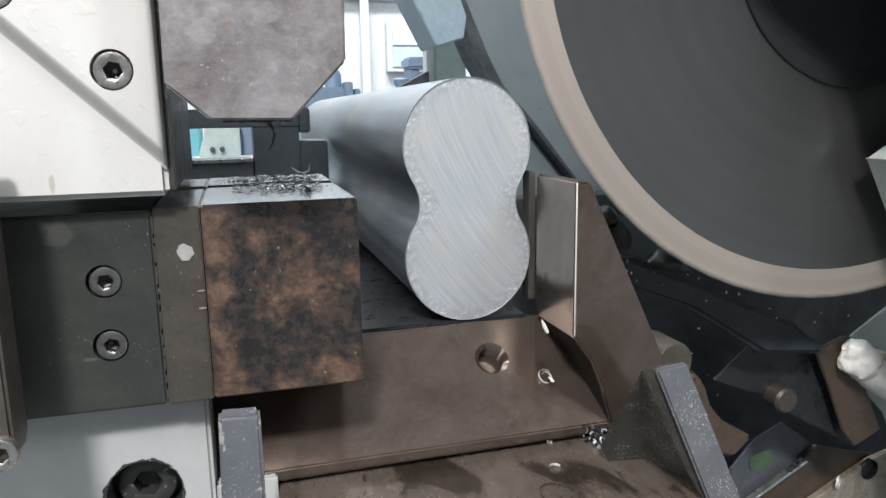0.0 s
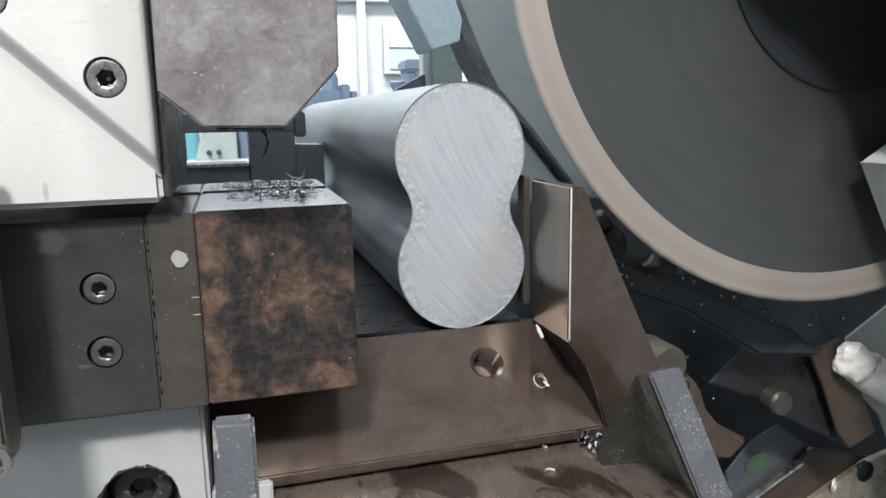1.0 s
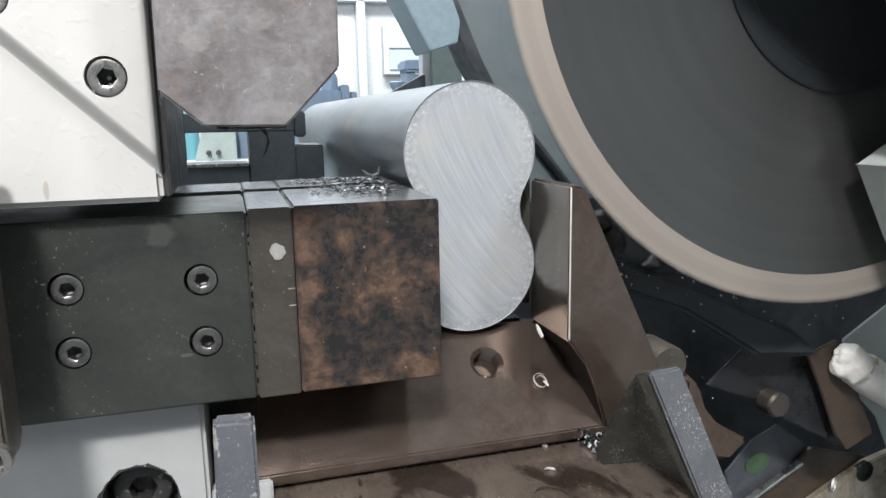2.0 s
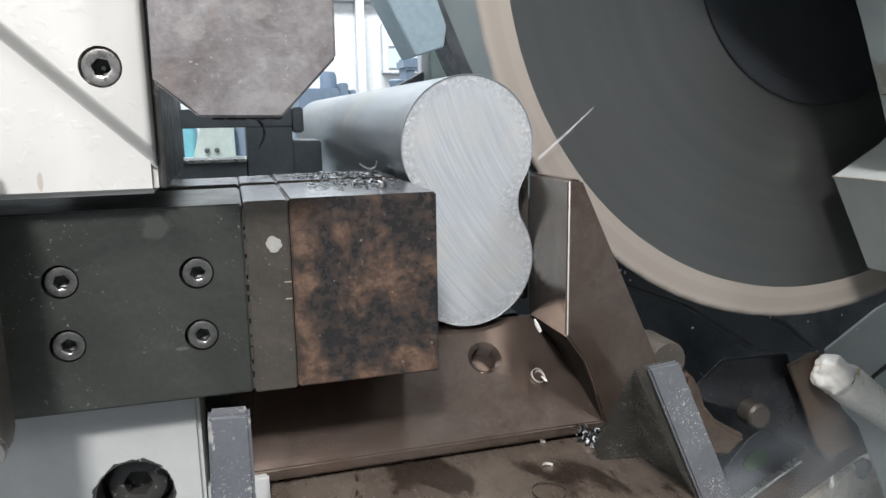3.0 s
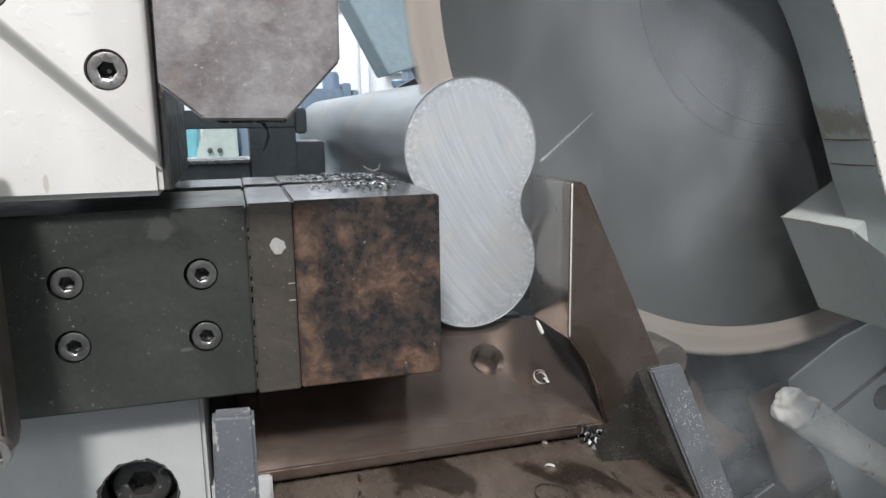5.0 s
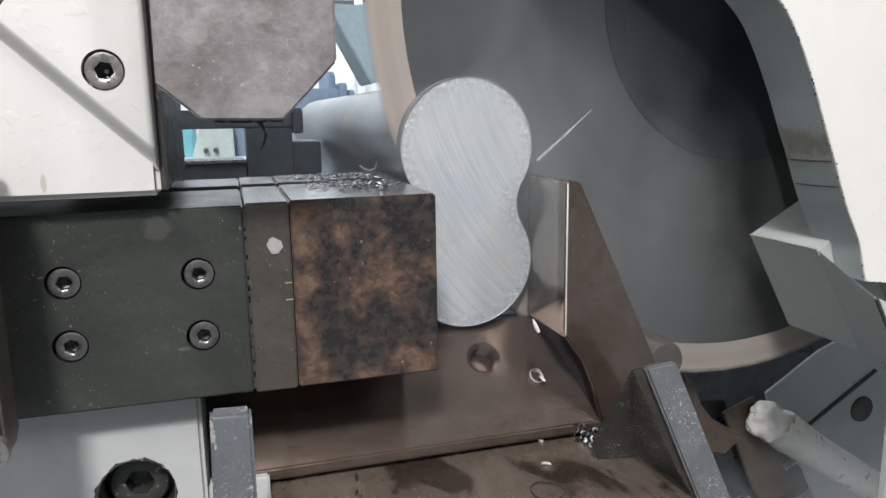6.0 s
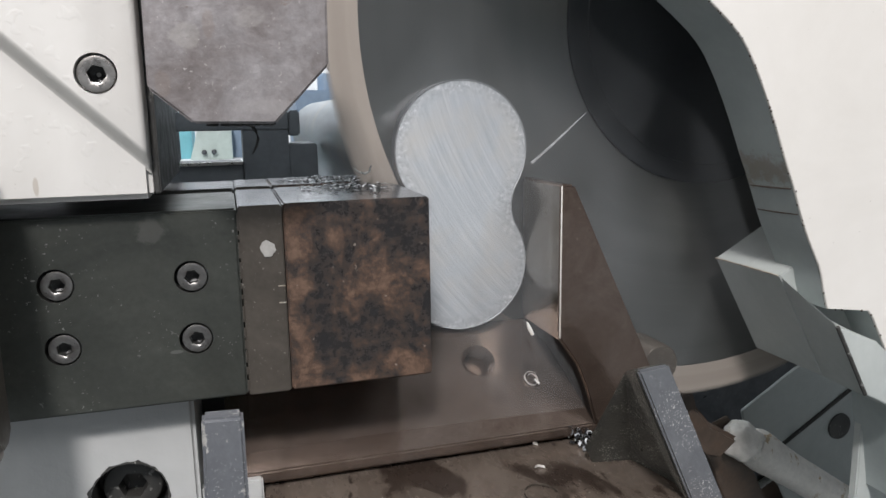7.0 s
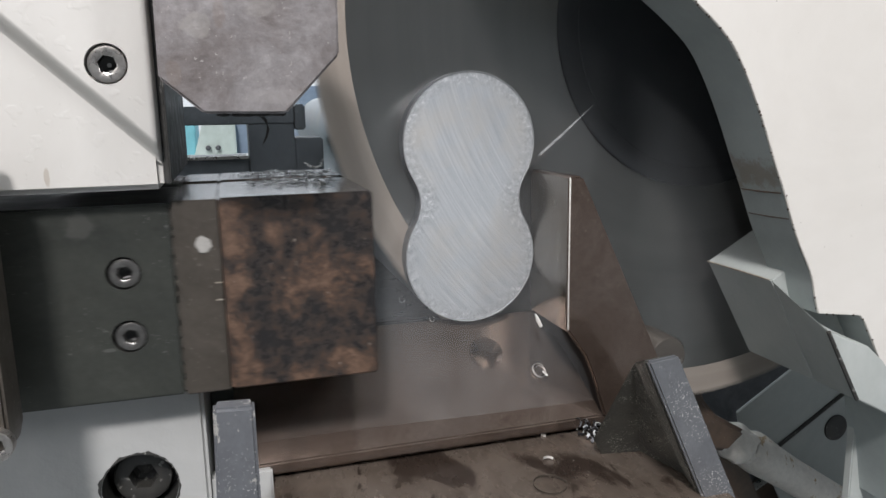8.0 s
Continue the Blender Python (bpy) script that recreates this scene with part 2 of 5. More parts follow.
zinc_steel = surface("zinc_screw_steel", [(0.3, (0.32, 0.30, 0.28)), (0.7, (0.5, 0.48, 0.46))], 120, 900, (0.22, 0.4), 0.9, 0.15)
hub_dark = surface("hub_dark_steel", [(0.3, (0.016, 0.019, 0.022)), (0.7, (0.026, 0.030, 0.034))], 20, 300, (0.6, 0.8), 0.3, 0.1)
cream_plastic = surface("cream_hose", [(0.3, (0.70, 0.66, 0.60)), (0.7, (0.82, 0.79, 0.74))], 40, 250, (0.25, 0.45), 0, 0.25, (0.40, 0.29, 0.17), 55, 0.58, dist=0.001)
# blue-grey made darker: the mounting plate's shade is in the colour
dusk_blue = surface("shaded_blue_paint", [(0.3, (0.060, 0.068, 0.080)), (0.7, (0.090, 0.098, 0.112))], 30, 300, (0.4, 0.65), 0, 0.3, (0.045, 0.05, 0.055), 120, 0.62)
green_paint = surface("green_mark", [(0.3, (0.045, 0.09, 0.045)), (0.7, (0.075, 0.135, 0.07))], 60, 400, (0.4, 0.6), 0, 0.2)


def chip_surface():
    m, nt, b = nodes_of("steel_chips")
    geo = nt.nodes.new("ShaderNodeNewGeometry")
    isl = geo.outputs["Random Per Island"]
    nt.links.new(ramp(nt, isl, [(0.0, (0.012, 0.013, 0.014)), (0.72, (0.022, 0.023, 0.026)), (0.80, (0.35, 0.37, 0.40)), (1.0, (0.85, 0.87, 0.9))]), b.inputs["Base Color"])
    nt.links.new(ramp(nt, noise_node(nt, coords(nt), 900, 3), [(0.3, grey(0.18)), (0.7, grey(0.4))]), b.inputs["Roughness"])
    b.inputs["Metallic"].default_value = 0.25
    return m


chip_metal = chip_surface()
chip_black = surface("blackened_chip", [(0.3, grey(0.006)), (0.7, grey(0.014))], 60, 500, (0.4, 0.6), 0.0, 0.05)
wall_paint = surface("room_wall_paint", [(0.3, (0.56, 0.58, 0.60)), (0.7, (0.62, 0.64, 0.66))], 2, 60, (0.6, 0.8), 0, 0.1)
floor_paint = surface("room_floor", [(0.3, (0.22, 0.24, 0.25)), (0.7, (0.30, 0.32, 0.33))], 3, 60, (0.4, 0.6), 0, 0.1)
cyan_paint = surface("cyan_paint", [(0.3, (0.13, 0.40, 0.47)), (0.7, (0.17, 0.47, 0.54))], 5, 60, (0.4, 0.6), 0, 0.05)
pale_green = surface("pale_green_paint", [(0.3, (0.40, 0.48, 0.45)), (0.7, (0.47, 0.55, 0.52))], 5, 60, (0.4, 0.6), 0, 0.05)
far_blue = surface("far_blue_machine", [(0.3, (0.17, 0.24, 0.33)), (0.7, (0.24, 0.32, 0.42))], 5, 60, (0.4, 0.6), 0, 0.05)


def bar_skin():
    m, nt, b = nodes_of("drawn_bar_skin")
    v = coords(nt, (1, 0.06, 1))
    streak = noise_node(nt, v, 160, 6, 0.65)
    blot = noise_node(nt, coords(nt), 9, 6, 0.6, 0.5)
    band = noise_node(nt, coords(nt, (1, 0.12, 1)), 34, 5, 0.6, 0.3)
    col = ramp(nt, streak, [(0.3, (0.20, 0.22, 0.24)), (0.7, (0.36, 0.385, 0.41))])
    col = mix(nt, 0.8, col, ramp(nt, band, [(0.35, grey(0.55)), (0.65, grey(1.0))]), "MULTIPLY")
    col = mix(nt, ramp(nt, blot, [(0.5, grey(0)), (0.7, grey(0.6))]), col, (0.34, 0.31, 0.26))
    nt.links.new(col, b.inputs["Base Color"])
    b.inputs["Metallic"].default_value = 0.8
    nt.links.new(ramp(nt, streak, [(0.3, grey(0.34)), (0.7, grey(0.5))]), b.inputs["Roughness"])
    bump(nt, b, streak, 0.12)
    return m


def distance_from(nt, x, y, z, weight=(1, 0, 1)):
    tc = nt.nodes.new("ShaderNodeTexCoord")
    a = nt.nodes.new("ShaderNodeVectorMath")
    a.operation = "SUBTRACT"
    a.inputs[1].default_value = (x, y, z)
    nt.links.new(tc.outputs["Object"], a.inputs[0])
    b = nt.nodes.new("ShaderNodeVectorMath")
    b.operation = "MULTIPLY"
    b.inputs[1].default_value = weight
    nt.links.new(a.outputs[0], b.inputs[0])
    c = nt.nodes.new("ShaderNodeVectorMath")
    c.operation = "LENGTH"
    nt.links.new(b.outputs[0], c.inputs[0])
    return c.outputs["Value"]


def arc_noise(nt, dist, scale, detail, vec, warp):
    """Noise that runs along arcs: it follows the distance, and changes slowly with the place."""
    n = nt.nodes.new("ShaderNodeTexNoise")
    n.noise_dimensions = "4D"
    n.inputs["Scale"].default_value = 1.0
    n.inputs["Detail"].default_value = detail
    k = nt.nodes.new("ShaderNodeMath")
    k.operation = "MULTIPLY"
    k.inputs[1].default_value = scale
    nt.links.new(dist, k.inputs[0])
    nt.links.new(k.outputs[0], n.inputs["W"])
    sc = nt.nodes.new("ShaderNodeVectorMath")
    sc.operation = "SCALE"
    sc.inputs["Scale"].default_value = warp
    nt.links.new(vec, sc.inputs[0])
    nt.links.new(sc.outputs[0], n.inputs["Vector"])
    return n.outputs["Fac"]


def bar_cut():
    """The sawn end: fine arcs left by the round blade, softly clouded, rougher towards the edge."""
    m, nt, b = nodes_of("sawn_bar_end")
    v = coords(nt)
    d = distance_from(nt, 0.20, 0, 0.195)
    line = arc_noise(nt, d, 1150, 3, v, 26)
    wide = arc_noise(nt, d, 330, 3, v, 30)
    cloud = noise_node(nt, v, 20, 5, 0.6)
    pits = noise_node(nt, v, 330, 4, 0.6)
    col = ramp(nt, line, [(0.3, (0.44, 0.472, 0.505)), (0.5, (0.50, 0.530, 0.560)), (0.72, (0.59, 0.615, 0.64))])
    col = mix(nt, 0.45, col, ramp(nt, wide, [(0.35, grey(0.88)), (0.62, grey(1.0))]), "MULTIPLY")
    col = mix(nt, ramp(nt, cloud, [(0.46, grey(0)), (0.66, grey(0.75))]), col, (0.57, 0.545, 0.505))
    col = mix(nt, ramp(nt, pits, [(0.62, grey(0)), (0.7, grey(0.5))]), col, (0.62, 0.62, 0.62))
    near = nt.nodes.new("ShaderNodeMath")
    near.operation = "MINIMUM"
    nt.links.new(distance_from(nt, 0, 0, 0.038), near.inputs[0])
    nt.links.new(distance_from(nt, 0, 0, 0.1021), near.inputs[1])
    edge = nt.nodes.new("ShaderNodeMapRange")
    edge.inputs["From Min"].default_value, edge.inputs["From Max"].default_value = 0.0285, 0.0358
    nt.links.new(near.outputs[0], edge.inputs["Value"])
    scuff = ramp(nt, noise_node(nt, v, 330, 6, 0.75, 0.5), [(0.36, (0.30, 0.32, 0.34)), (0.50, (0.46, 0.48, 0.50)), (0.58, (0.56, 0.58, 0.60)), (0.64, (0.82, 0.83, 0.84))])
    side = nt.nodes.new("ShaderNodeMapRange")
    side.inputs["From Min"].default_value, side.inputs["From Max"].default_value = 0.016, 0.021
    nt.links.new(distance_from(nt, 0, 0, 0, (1, 0, 0)), side.inputs["Value"])
    lobe = nt.nodes.new("ShaderNodeMath")
    lobe.operation = "GREATER_THAN"
    lobe.inputs[1].default_value = 0.055
    nt.links.new(distance_from(nt, 0, 0, 0.0700, (0, 0, 1)), lobe.inputs[0])
    where = nt.nodes.new("ShaderNodeMath")
    where.operation = "MAXIMUM"
    nt.links.new(side.outputs[0], where.inputs[0])
    nt.links.new(lobe.outputs[0], where.inputs[1])
    rimmed = nt.nodes.new("ShaderNodeMath")
    rimmed.operation = "MULTIPLY"
    nt.links.new(edge.outputs[0], rimmed.inputs[0])
    nt.links.new(where.outputs[0], rimmed.inputs[1])
    col = mix(nt, rimmed.outputs[0], col, mix(nt, 0.75, col, scuff))
    nt.links.new(col, b.inputs["Base Color"])
    b.inputs["Metallic"].default_value = 0.42
    nt.links.new(ramp(nt, wide, [(0.3, grey(0.28)), (0.7, grey(0.42))]), b.inputs["Roughness"])
    bump(nt, b, line, 0.12, 0.0003)
    return m


def blade_steel(name, c1, c2, rough, aniso, metal=1.0):
    m, nt, b = nodes_of(name)
    tc = nt.nodes.new("ShaderNodeTexCoord")
    sep = nt.nodes.new("ShaderNodeSeparateXYZ")
    nt.links.new(tc.outputs["Object"], sep.inputs[0])
    sq = nt.nodes.new("ShaderNodeVectorMath")
    sq.operation = "MULTIPLY"
    sq.inputs[1].default_value = (1, 0, 1)
    nt.links.new(tc.outputs["Object"], sq.inputs[0])
    ln = nt.nodes.new("ShaderNodeVectorMath")
    ln.operation = "LENGTH"
    nt.links.new(sq.outputs[0], ln.inputs[0])
    ring = nt.nodes.new("ShaderNodeTexNoise")
    ring.noise_dimensions = "1D"
    ring.inputs["Scale"].default_value = 55
    ring.inputs["Detail"].default_value = 6
    ring.inputs["Roughness"].default_value = 0.55
    nt.links.new(ln.outputs["Value"], ring.inputs["W"])
    nt.links.new(ramp(nt, ring.outputs[0], [(0.3, c1), (0.7, c2)]), b.inputs["Base Color"])
    b.inputs["Metallic"].default_value = metal
    b.inputs["Roughness"].default_value = rough
    b.inputs["Anisotropic"].default_value = aniso
    b.inputs["Anisotropic Rotation"].default_value = 0.25
    tan = nt.nodes.new("ShaderNodeTangent")
    tan.direction_type, tan.axis = "RADIAL", "Y"
    nt.links.new(tan.outputs[0], b.inputs["Tangent"])
    return m


bar_skin_mat, bar_cut_mat = bar_skin(), bar_cut()
blade_mat = blade_steel("blade_steel", (0.226, 0.226, 0.220), (0.250, 0.248, 0.240), 0.33, 1.0, 0.9)
rim_mat = blade_steel("blade_teeth_steel", (0.36, 0.315, 0.275), (0.42, 0.37, 0.325), 0.5, 0.3, 0.5)


# ---- shapes ----
def thing(name, label, category, group="", kind="", at=(0, 0, 0)):
    ob = new(name)
    ob.location = at
    return tagged(ob, label, category, group, kind)


def mesh_of(name, bm, material):
    bmesh.ops.recalc_face_normals(bm, faces=bm.faces)
    me = bpy.data.meshes.new(name)
    bm.to_mesh(me)
    bm.free()
    for m in (material if isinstance(material, (list, tuple)) else (material,)):
        me.materials.append(m)
    return me


def smooth(me, angle=35):
    me.polygons.foreach_set("use_smooth", [True] * len(me.polygons))
    me.set_sharp_from_angle(angle=radians(angle))


def part(name, bm, material, parent=None, label=""):
    me = mesh_of(name, bm, material)
    smooth(me)
    ob = new(name, me)
    if parent:
        ob.parent = parent
    return tagged(ob, label)


def bevel(bm, width, segs=2):
    if width:
        es = [e for e in bm.edges if len(e.link_faces) == 2 and e.calc_face_angle(0) > radians(25)]
        bmesh.ops.bevel(bm, geom=es, offset=width, segments=segs, affect="EDGES", clamp_overlap=True)
    return bm


def prism(poly, y0, y1, width=0.0008, segs=2):
    """A polygon in x and z, drawn out from y0 to y1, with rounded edges."""
    bm = bmesh.new()
    a = [bm.verts.new((x, y0, z)) for x, z in poly]
    b = [bm.verts.new((x, y1, z)) for x, z in poly]
    n = len(poly)
    bm.faces.new(a)
    bm.faces.new(b[::-1])
    for i in range(n):
        bm.faces.new((a[i], b[i], b[(i + 1) % n], a[(i + 1) % n]))
    bmesh.ops.recalc_face_normals(bm, faces=bm.faces)
    return bevel(bm, width, segs)


def loft(front, y0, back, y1, width=0.0008, segs=2):
    """A solid between two polygons in x and z, of as many corners each."""
    bm = bmesh.new()
    a = [bm.verts.new((x, y0, z)) for x, z in front]
    b = [bm.verts.new((x, y1, z)) for x, z in back]
    n = len(front)
    bm.faces.new(a)
    bm.faces.new(b[::-1])
    for i in range(n):
        bm.faces.new((a[i], b[i], b[(i + 1) % n], a[(i + 1) % n]))
    bmesh.ops.recalc_face_normals(bm, faces=bm.faces)
    return bevel(bm, width, segs)


def block(x0, x1, y0, y1, z0, z1, width=0.0008, segs=2):
    return prism([(x0, z0), (x1, z0), (x1, z1), (x0, z1)], y0, y1, width, segs)


def side_prism(poly, x0, x1, width=0.0008, segs=2):
    """A polygon in y and z, drawn out from x0 to x1."""
    bm = prism([(y, z) for y, z in poly], 0, 1, 0)
    for v in bm.verts:
        y, t, z = v.co
        v.co = (x0 + t * (x1 - x0), y, z)
    bmesh.ops.recalc_face_normals(bm, faces=bm.faces)
    return bevel(bm, width, segs)


def lathe(profile, m=None, seg=32):
    """Turns a profile of (radius, height) round z, closed at both ends."""
    bm = bmesh.new()
    rings = []
    for r, h in profile:
        rings.append([bm.verts.new((r * math.cos(2 * math.pi * i / seg), r * math.sin(2 * math.pi * i / seg), h)) for i in range(seg)])
    for a, b in zip(rings, rings[1:]):
        for i in range(seg):
            bm.faces.new((a[i], a[(i + 1) % seg], b[(i + 1) % seg], b[i]))
    bm.faces.new(rings[0][::-1])
    bm.faces.new(rings[-1])
    if m is not None:
        bm.transform(m)
    return bm


FRONT = pose(0, 0, 0, 90)          # turns z to -y, towards the camera


def screw_head(r, h):
    """A socket head: rounded rim, six-sided recess."""
    bm = bmesh.new()
    seg = 24
    hexr = r * 0.52

    def ring(rad, z, six=False):
        out = []
        for i in range(seg):
            a = 2 * math.pi * i / seg
            k = rad
            if six:
                k = rad * math.cos(math.pi / 6) / math.cos((a % (math.pi / 3)) - math.pi / 6)
            out.append(bm.verts.new((k * math.cos(a), k * math.sin(a), z)))
        return out

    rings = [ring(r, 0), ring(r, h * 0.86), ring(r * 0.97, h * 0.95), ring(r * 0.90, h), ring(hexr * 1.12, h), ring(hexr, h - 0.0004, True), ring(hexr, h - r * 0.75, True), ring(hexr * 0.2, h - r * 0.95)]
    for a, b in zip(rings, rings[1:]):
        for i in range(seg):
            bm.faces.new((a[i], a[(i + 1) % seg], b[(i + 1) % seg], b[i]))
    bm.faces.new(rings[-1])
    bm.transform(FRONT)
    return bm


SCREW = {}


def screw(x, y, z, r, h, material, parent=None, turn=0, name="socket_screw", label=""):
    key = (r, h, material.name)
    if key not in SCREW:
        SCREW[key] = mesh_of(name, screw_head(r, h), [material, black_paint])
        # faces inside the socket coloured black as the recess's shade
        for p in SCREW[key].polygons:
            c = p.center
            if math.hypot(c.x, c.z) < r * 0.50 and -c.y < h - 0.0003:
                p.material_index = 1
        smooth(SCREW[key], 30)
    ob = new(name, SCREW[key])
    if parent:
        ob.parent = parent
    ob.matrix_basis = pose(x, y, z, 0, turn, 0)
    return tagged(ob, label)


def tube(points, r, seg=14):
    """A round tube along a few points."""
    bm = bmesh.new()
    rings = []
    pts = [Vector(p) for p in points]
    for i, p in enumerate(pts):
        d = (pts[min(i + 1, len(pts) - 1)] - pts[max(i - 1, 0)]).normalized()
        q = d.to_track_quat("Z", "Y")
        rr = r[i] if isinstance(r, (list, tuple)) else r
        rings.append([bm.verts.new(p + q @ Vector((rr * math.cos(2 * math.pi * k / seg), rr * math.sin(2 * math.pi * k / seg), 0))) for k in range(seg)])
    for a, b in zip(rings, rings[1:]):
        for k in range(seg):
            bm.faces.new((a[k], a[(k + 1) % seg], b[(k + 1) % seg], b[k]))
    bm.faces.new(rings[0][::-1])
    bm.faces.new(rings[-1])
    return bm


# ---- the room ----
def room():
    def wall(name, args, mat):
        ob = part(name, block(*args, 0), mat)
        return tagged(ob, "plain painted workshop " + name.split("_")[0], name.split("_")[0], "", "structure")

    wall("floor", (-4, 4, -3.6, 4.4, -1.0, -0.9), floor_paint)
    wall("ceiling", (-4, 4, -3.6, 4.4, 2.6, 2.7), wall_paint)
    wall("wall_north", (-4, 4, 4.2, 4.4, -0.9, 2.6), wall_paint)
    wall("wall_south", (-4, 4, -3.6, -3.4, -0.9, 2.6), wall_paint)
    wall("wall_west", (-4, -3.8, -3.4, 4.2, -0.9, 2.6), wall_paint)
    wall("wall_east", (3.8, 4, -3.4, 4.2, -0.9, 2.6), wall_paint)


room()


# ---- the workpiece ----
R, D = 0.038, 0.0641               # radius of the two lobes, distance of their centres


def peanut(n=26):
    """The outline of the bar: two round lobes joined by a hollow waist, bottom at z = 0."""
    zc, half = R + D / 2, D / 2
    hollow = 0.024
    # the hollow's centre lies out to the side, at mid height
    hx = math.sqrt((R + hollow) ** 2 - half ** 2)
    a = math.atan2(half, hx)
    pts = []
    for i in range(n + 1):          # right side, bottom lobe from straight down to the waist
        t = -math.pi / 2 + (math.pi / 2 + a) * i / n
        pts.append((R * math.cos(t), zc - half + R * math.sin(t)))
    for i in range(1, 10):          # hollow
        t = math.pi + a - 2 * a * i / 10
        pts.append((hx + hollow * math.cos(t), zc + hollow * math.sin(t)))
    for i in range(n + 1):
        t = -a + (math.pi / 2 + a) * i / n
        pts.append((R * math.cos(t), zc + half + R * math.sin(t)))
    return pts + [(-x, z) for x, z in pts[-2:0:-1]]


def workpiece():
    poly = peanut()
    bm = prism(poly, 0.0, 0.62, 0)
    bar = thing("steel_bar", "figure-eight profile bar of bare grey steel, freshly sawn end", "steel bar")
    body = part("bar_body", bm, [bar_skin_mat, bar_cut_mat], bar)
    for p in body.data.polygons:
        if abs(p.normal.y) > 0.9:
            p.material_index = 1
    rim = bmesh.new()
    outer = [rim.verts.new((x * 1.002, -0.0006, R + D / 2 + (z - R - D / 2) * 1.002)) for x, z in poly]
    inner = [rim.verts.new((x * 0.985, -0.0003, R + D / 2 + (z - R - D / 2) * 0.992)) for x, z in poly]
    back = [rim.verts.new((x * 1.002, 0.0009, R + D / 2 + (z - R - D / 2) * 1.002)) for x, z in poly]
    n = len(poly)
    for i in range(n):
        j = (i + 1) % n
        rim.faces.new((outer[i], outer[j], inner[j], inner[i]))
        rim.faces.new((back[i], back[j], outer[j], outer[i]))
    part("burr", rim, burr_steel, bar, "thin bright saw burr round the end")
    return bar


bar = workpiece()


def bore(ob, cutter):
    """Cuts one mesh out of another and keeps the result as plain mesh data."""
    tool = new("bore_tool", cutter)
    mod = ob.modifiers.new("bore", "BOOLEAN")
    mod.object, mod.operation, mod.solver = tool, "DIFFERENCE", "EXACT"
    deps = bpy.context.evaluated_depsgraph_get()
    me = bpy.data.meshes.new_from_object(ob.evaluated_get(deps))
    ob.modifiers.remove(mod)
    ob.data = me
    bpy.data.objects.remove(tool)


def counterbore(ob, x, y, z, r, depth):
    """A round hole sunk into a front face at y."""
    bm = lathe([(r, -depth), (r, 0.004)], FRONT, 32)
    bm.transform(Matrix.Translation((x, y, z)))
    bore(ob, mesh_of("bore_cutter", bm, black_paint))
    smooth(ob.data)


# ---- fixed bed and jaw ----
def bed():
    t = thing("machine_bed", "oiled brown steel bed with sloping front and a threaded hole", "machine bed")
    slope = [(-0.0085, 0.0), (-0.0062, 0.0), (-0.0062, -0.09), (-0.052, -0.09), (-0.0530, -0.0565), (-0.0590, -0.0535), (-0.0583, -0.0488)]
    front = part("front_block", side_prism(slope, -0.134, 0.080, 0.0007), brown_steel, t)
    # threaded hole bored square to the slope
    m = Matrix.Translation((0.0048, -0.0254, -0.0166)) @ pose(0, 0, 0, 45)
    hole = bmesh.new()
    prof = [(0.0098, 0.0002), (0.0084, -0.0010)]
    for i in range(7):
        prof += [(0.0084, -0.0012 - i * 0.0015), (0.0075, -0.0019 - i * 0.0015)]
    rings = []
    seg = 32
    for r, h in prof:
        rings.append([hole.verts.new((r * math.cos(2 * math.pi * k / seg), r * math.sin(2 * math.pi * k / seg), h)) for k in range(seg)])
    for a, b in zip(rings, rings[1:]):
        for k in range(seg):
            hole.faces.new((a[k], a[(k + 1) % seg], b[(k + 1) % seg], b[k]))
    hole.faces.new(rings[-1])
    hole.transform(m)
    part("threaded_hole", hole, brown_steel, t, "threaded bore in the sloping face")
    cut = bmesh.new()
    bmesh.ops.create_cone(cut, cap_ends=True, segments=32, radius1=0.0098, radius2=0.0098, depth=0.03, matrix=m)
    cutter = bpy.data.meshes.new("bore_cutter")
    cut.to_mesh(cutter)
    cut.free()
    bore(front, cutter)
    # bed edges get their highlight as a bright colour
    front.data.materials.append(glint_steel)
    for p in front.data.polygons:
        c, nrm = p.center, p.normal
        if (c.z > -0.0012 and nrm.y < -0.1 and nrm.z > 0.75 and c.y < -0.0075) or (c.z < -0.0468 and nrm.z > -0.3 and -0.95 < nrm.y < -0.76):
            p.material_index = len(front.data.materials) - 1
    part("rear_block", block(-0.26, 0.036, -0.0008, 0.62, -0.09, 0.0, 0.001), oily_iron, t, "dark oily rear bed")
    ledge = part("ledge", block(-0.118, 0.085, -0.17, -0.0525, -0.085, -0.0578, 0.0008), wet_steel, t, "wet brown lower ledge with oil stains")
    return t


def fixed_jaw():
    t = thing("fixed_jaw", "fixed vise jaw with polished face and oiled brown steel side", "vise jaw")
    poly = [(0.0382, 0.0854), (0.0462, 0.0850), (0.0880, -0.0032), (0.0975, -0.0240), (0.0975, -0.0500), (0.0620, -0.0500), (0.0545, -0.0260), (0.0490, -0.0125), (0.0382, 0.0030)]
    jaw = part("jaw_body", prism(poly, -0.060, -0.0090, 0.0014, 3), [brown_steel, ground_steel, glint_steel, recess_black], t)
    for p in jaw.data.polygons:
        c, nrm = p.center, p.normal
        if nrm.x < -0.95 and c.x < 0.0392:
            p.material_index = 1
        # lower inward faces: recess shade painted on
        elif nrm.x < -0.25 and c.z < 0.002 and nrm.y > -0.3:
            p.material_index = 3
        # front chamfer coloured bright in place of its reflection
        elif nrm.x < -0.15 and nrm.y < -0.15 and c.x < 0.0402:
            p.material_index = 2
    part("rear_jaw", block(0.0385, 0.0425, 0.0015, 0.0120, 0.0080, 0.0860, 0.0006), ground_steel, t, "ground steel rear half of the jaw")
    return t


bed()
fixed_jaw()


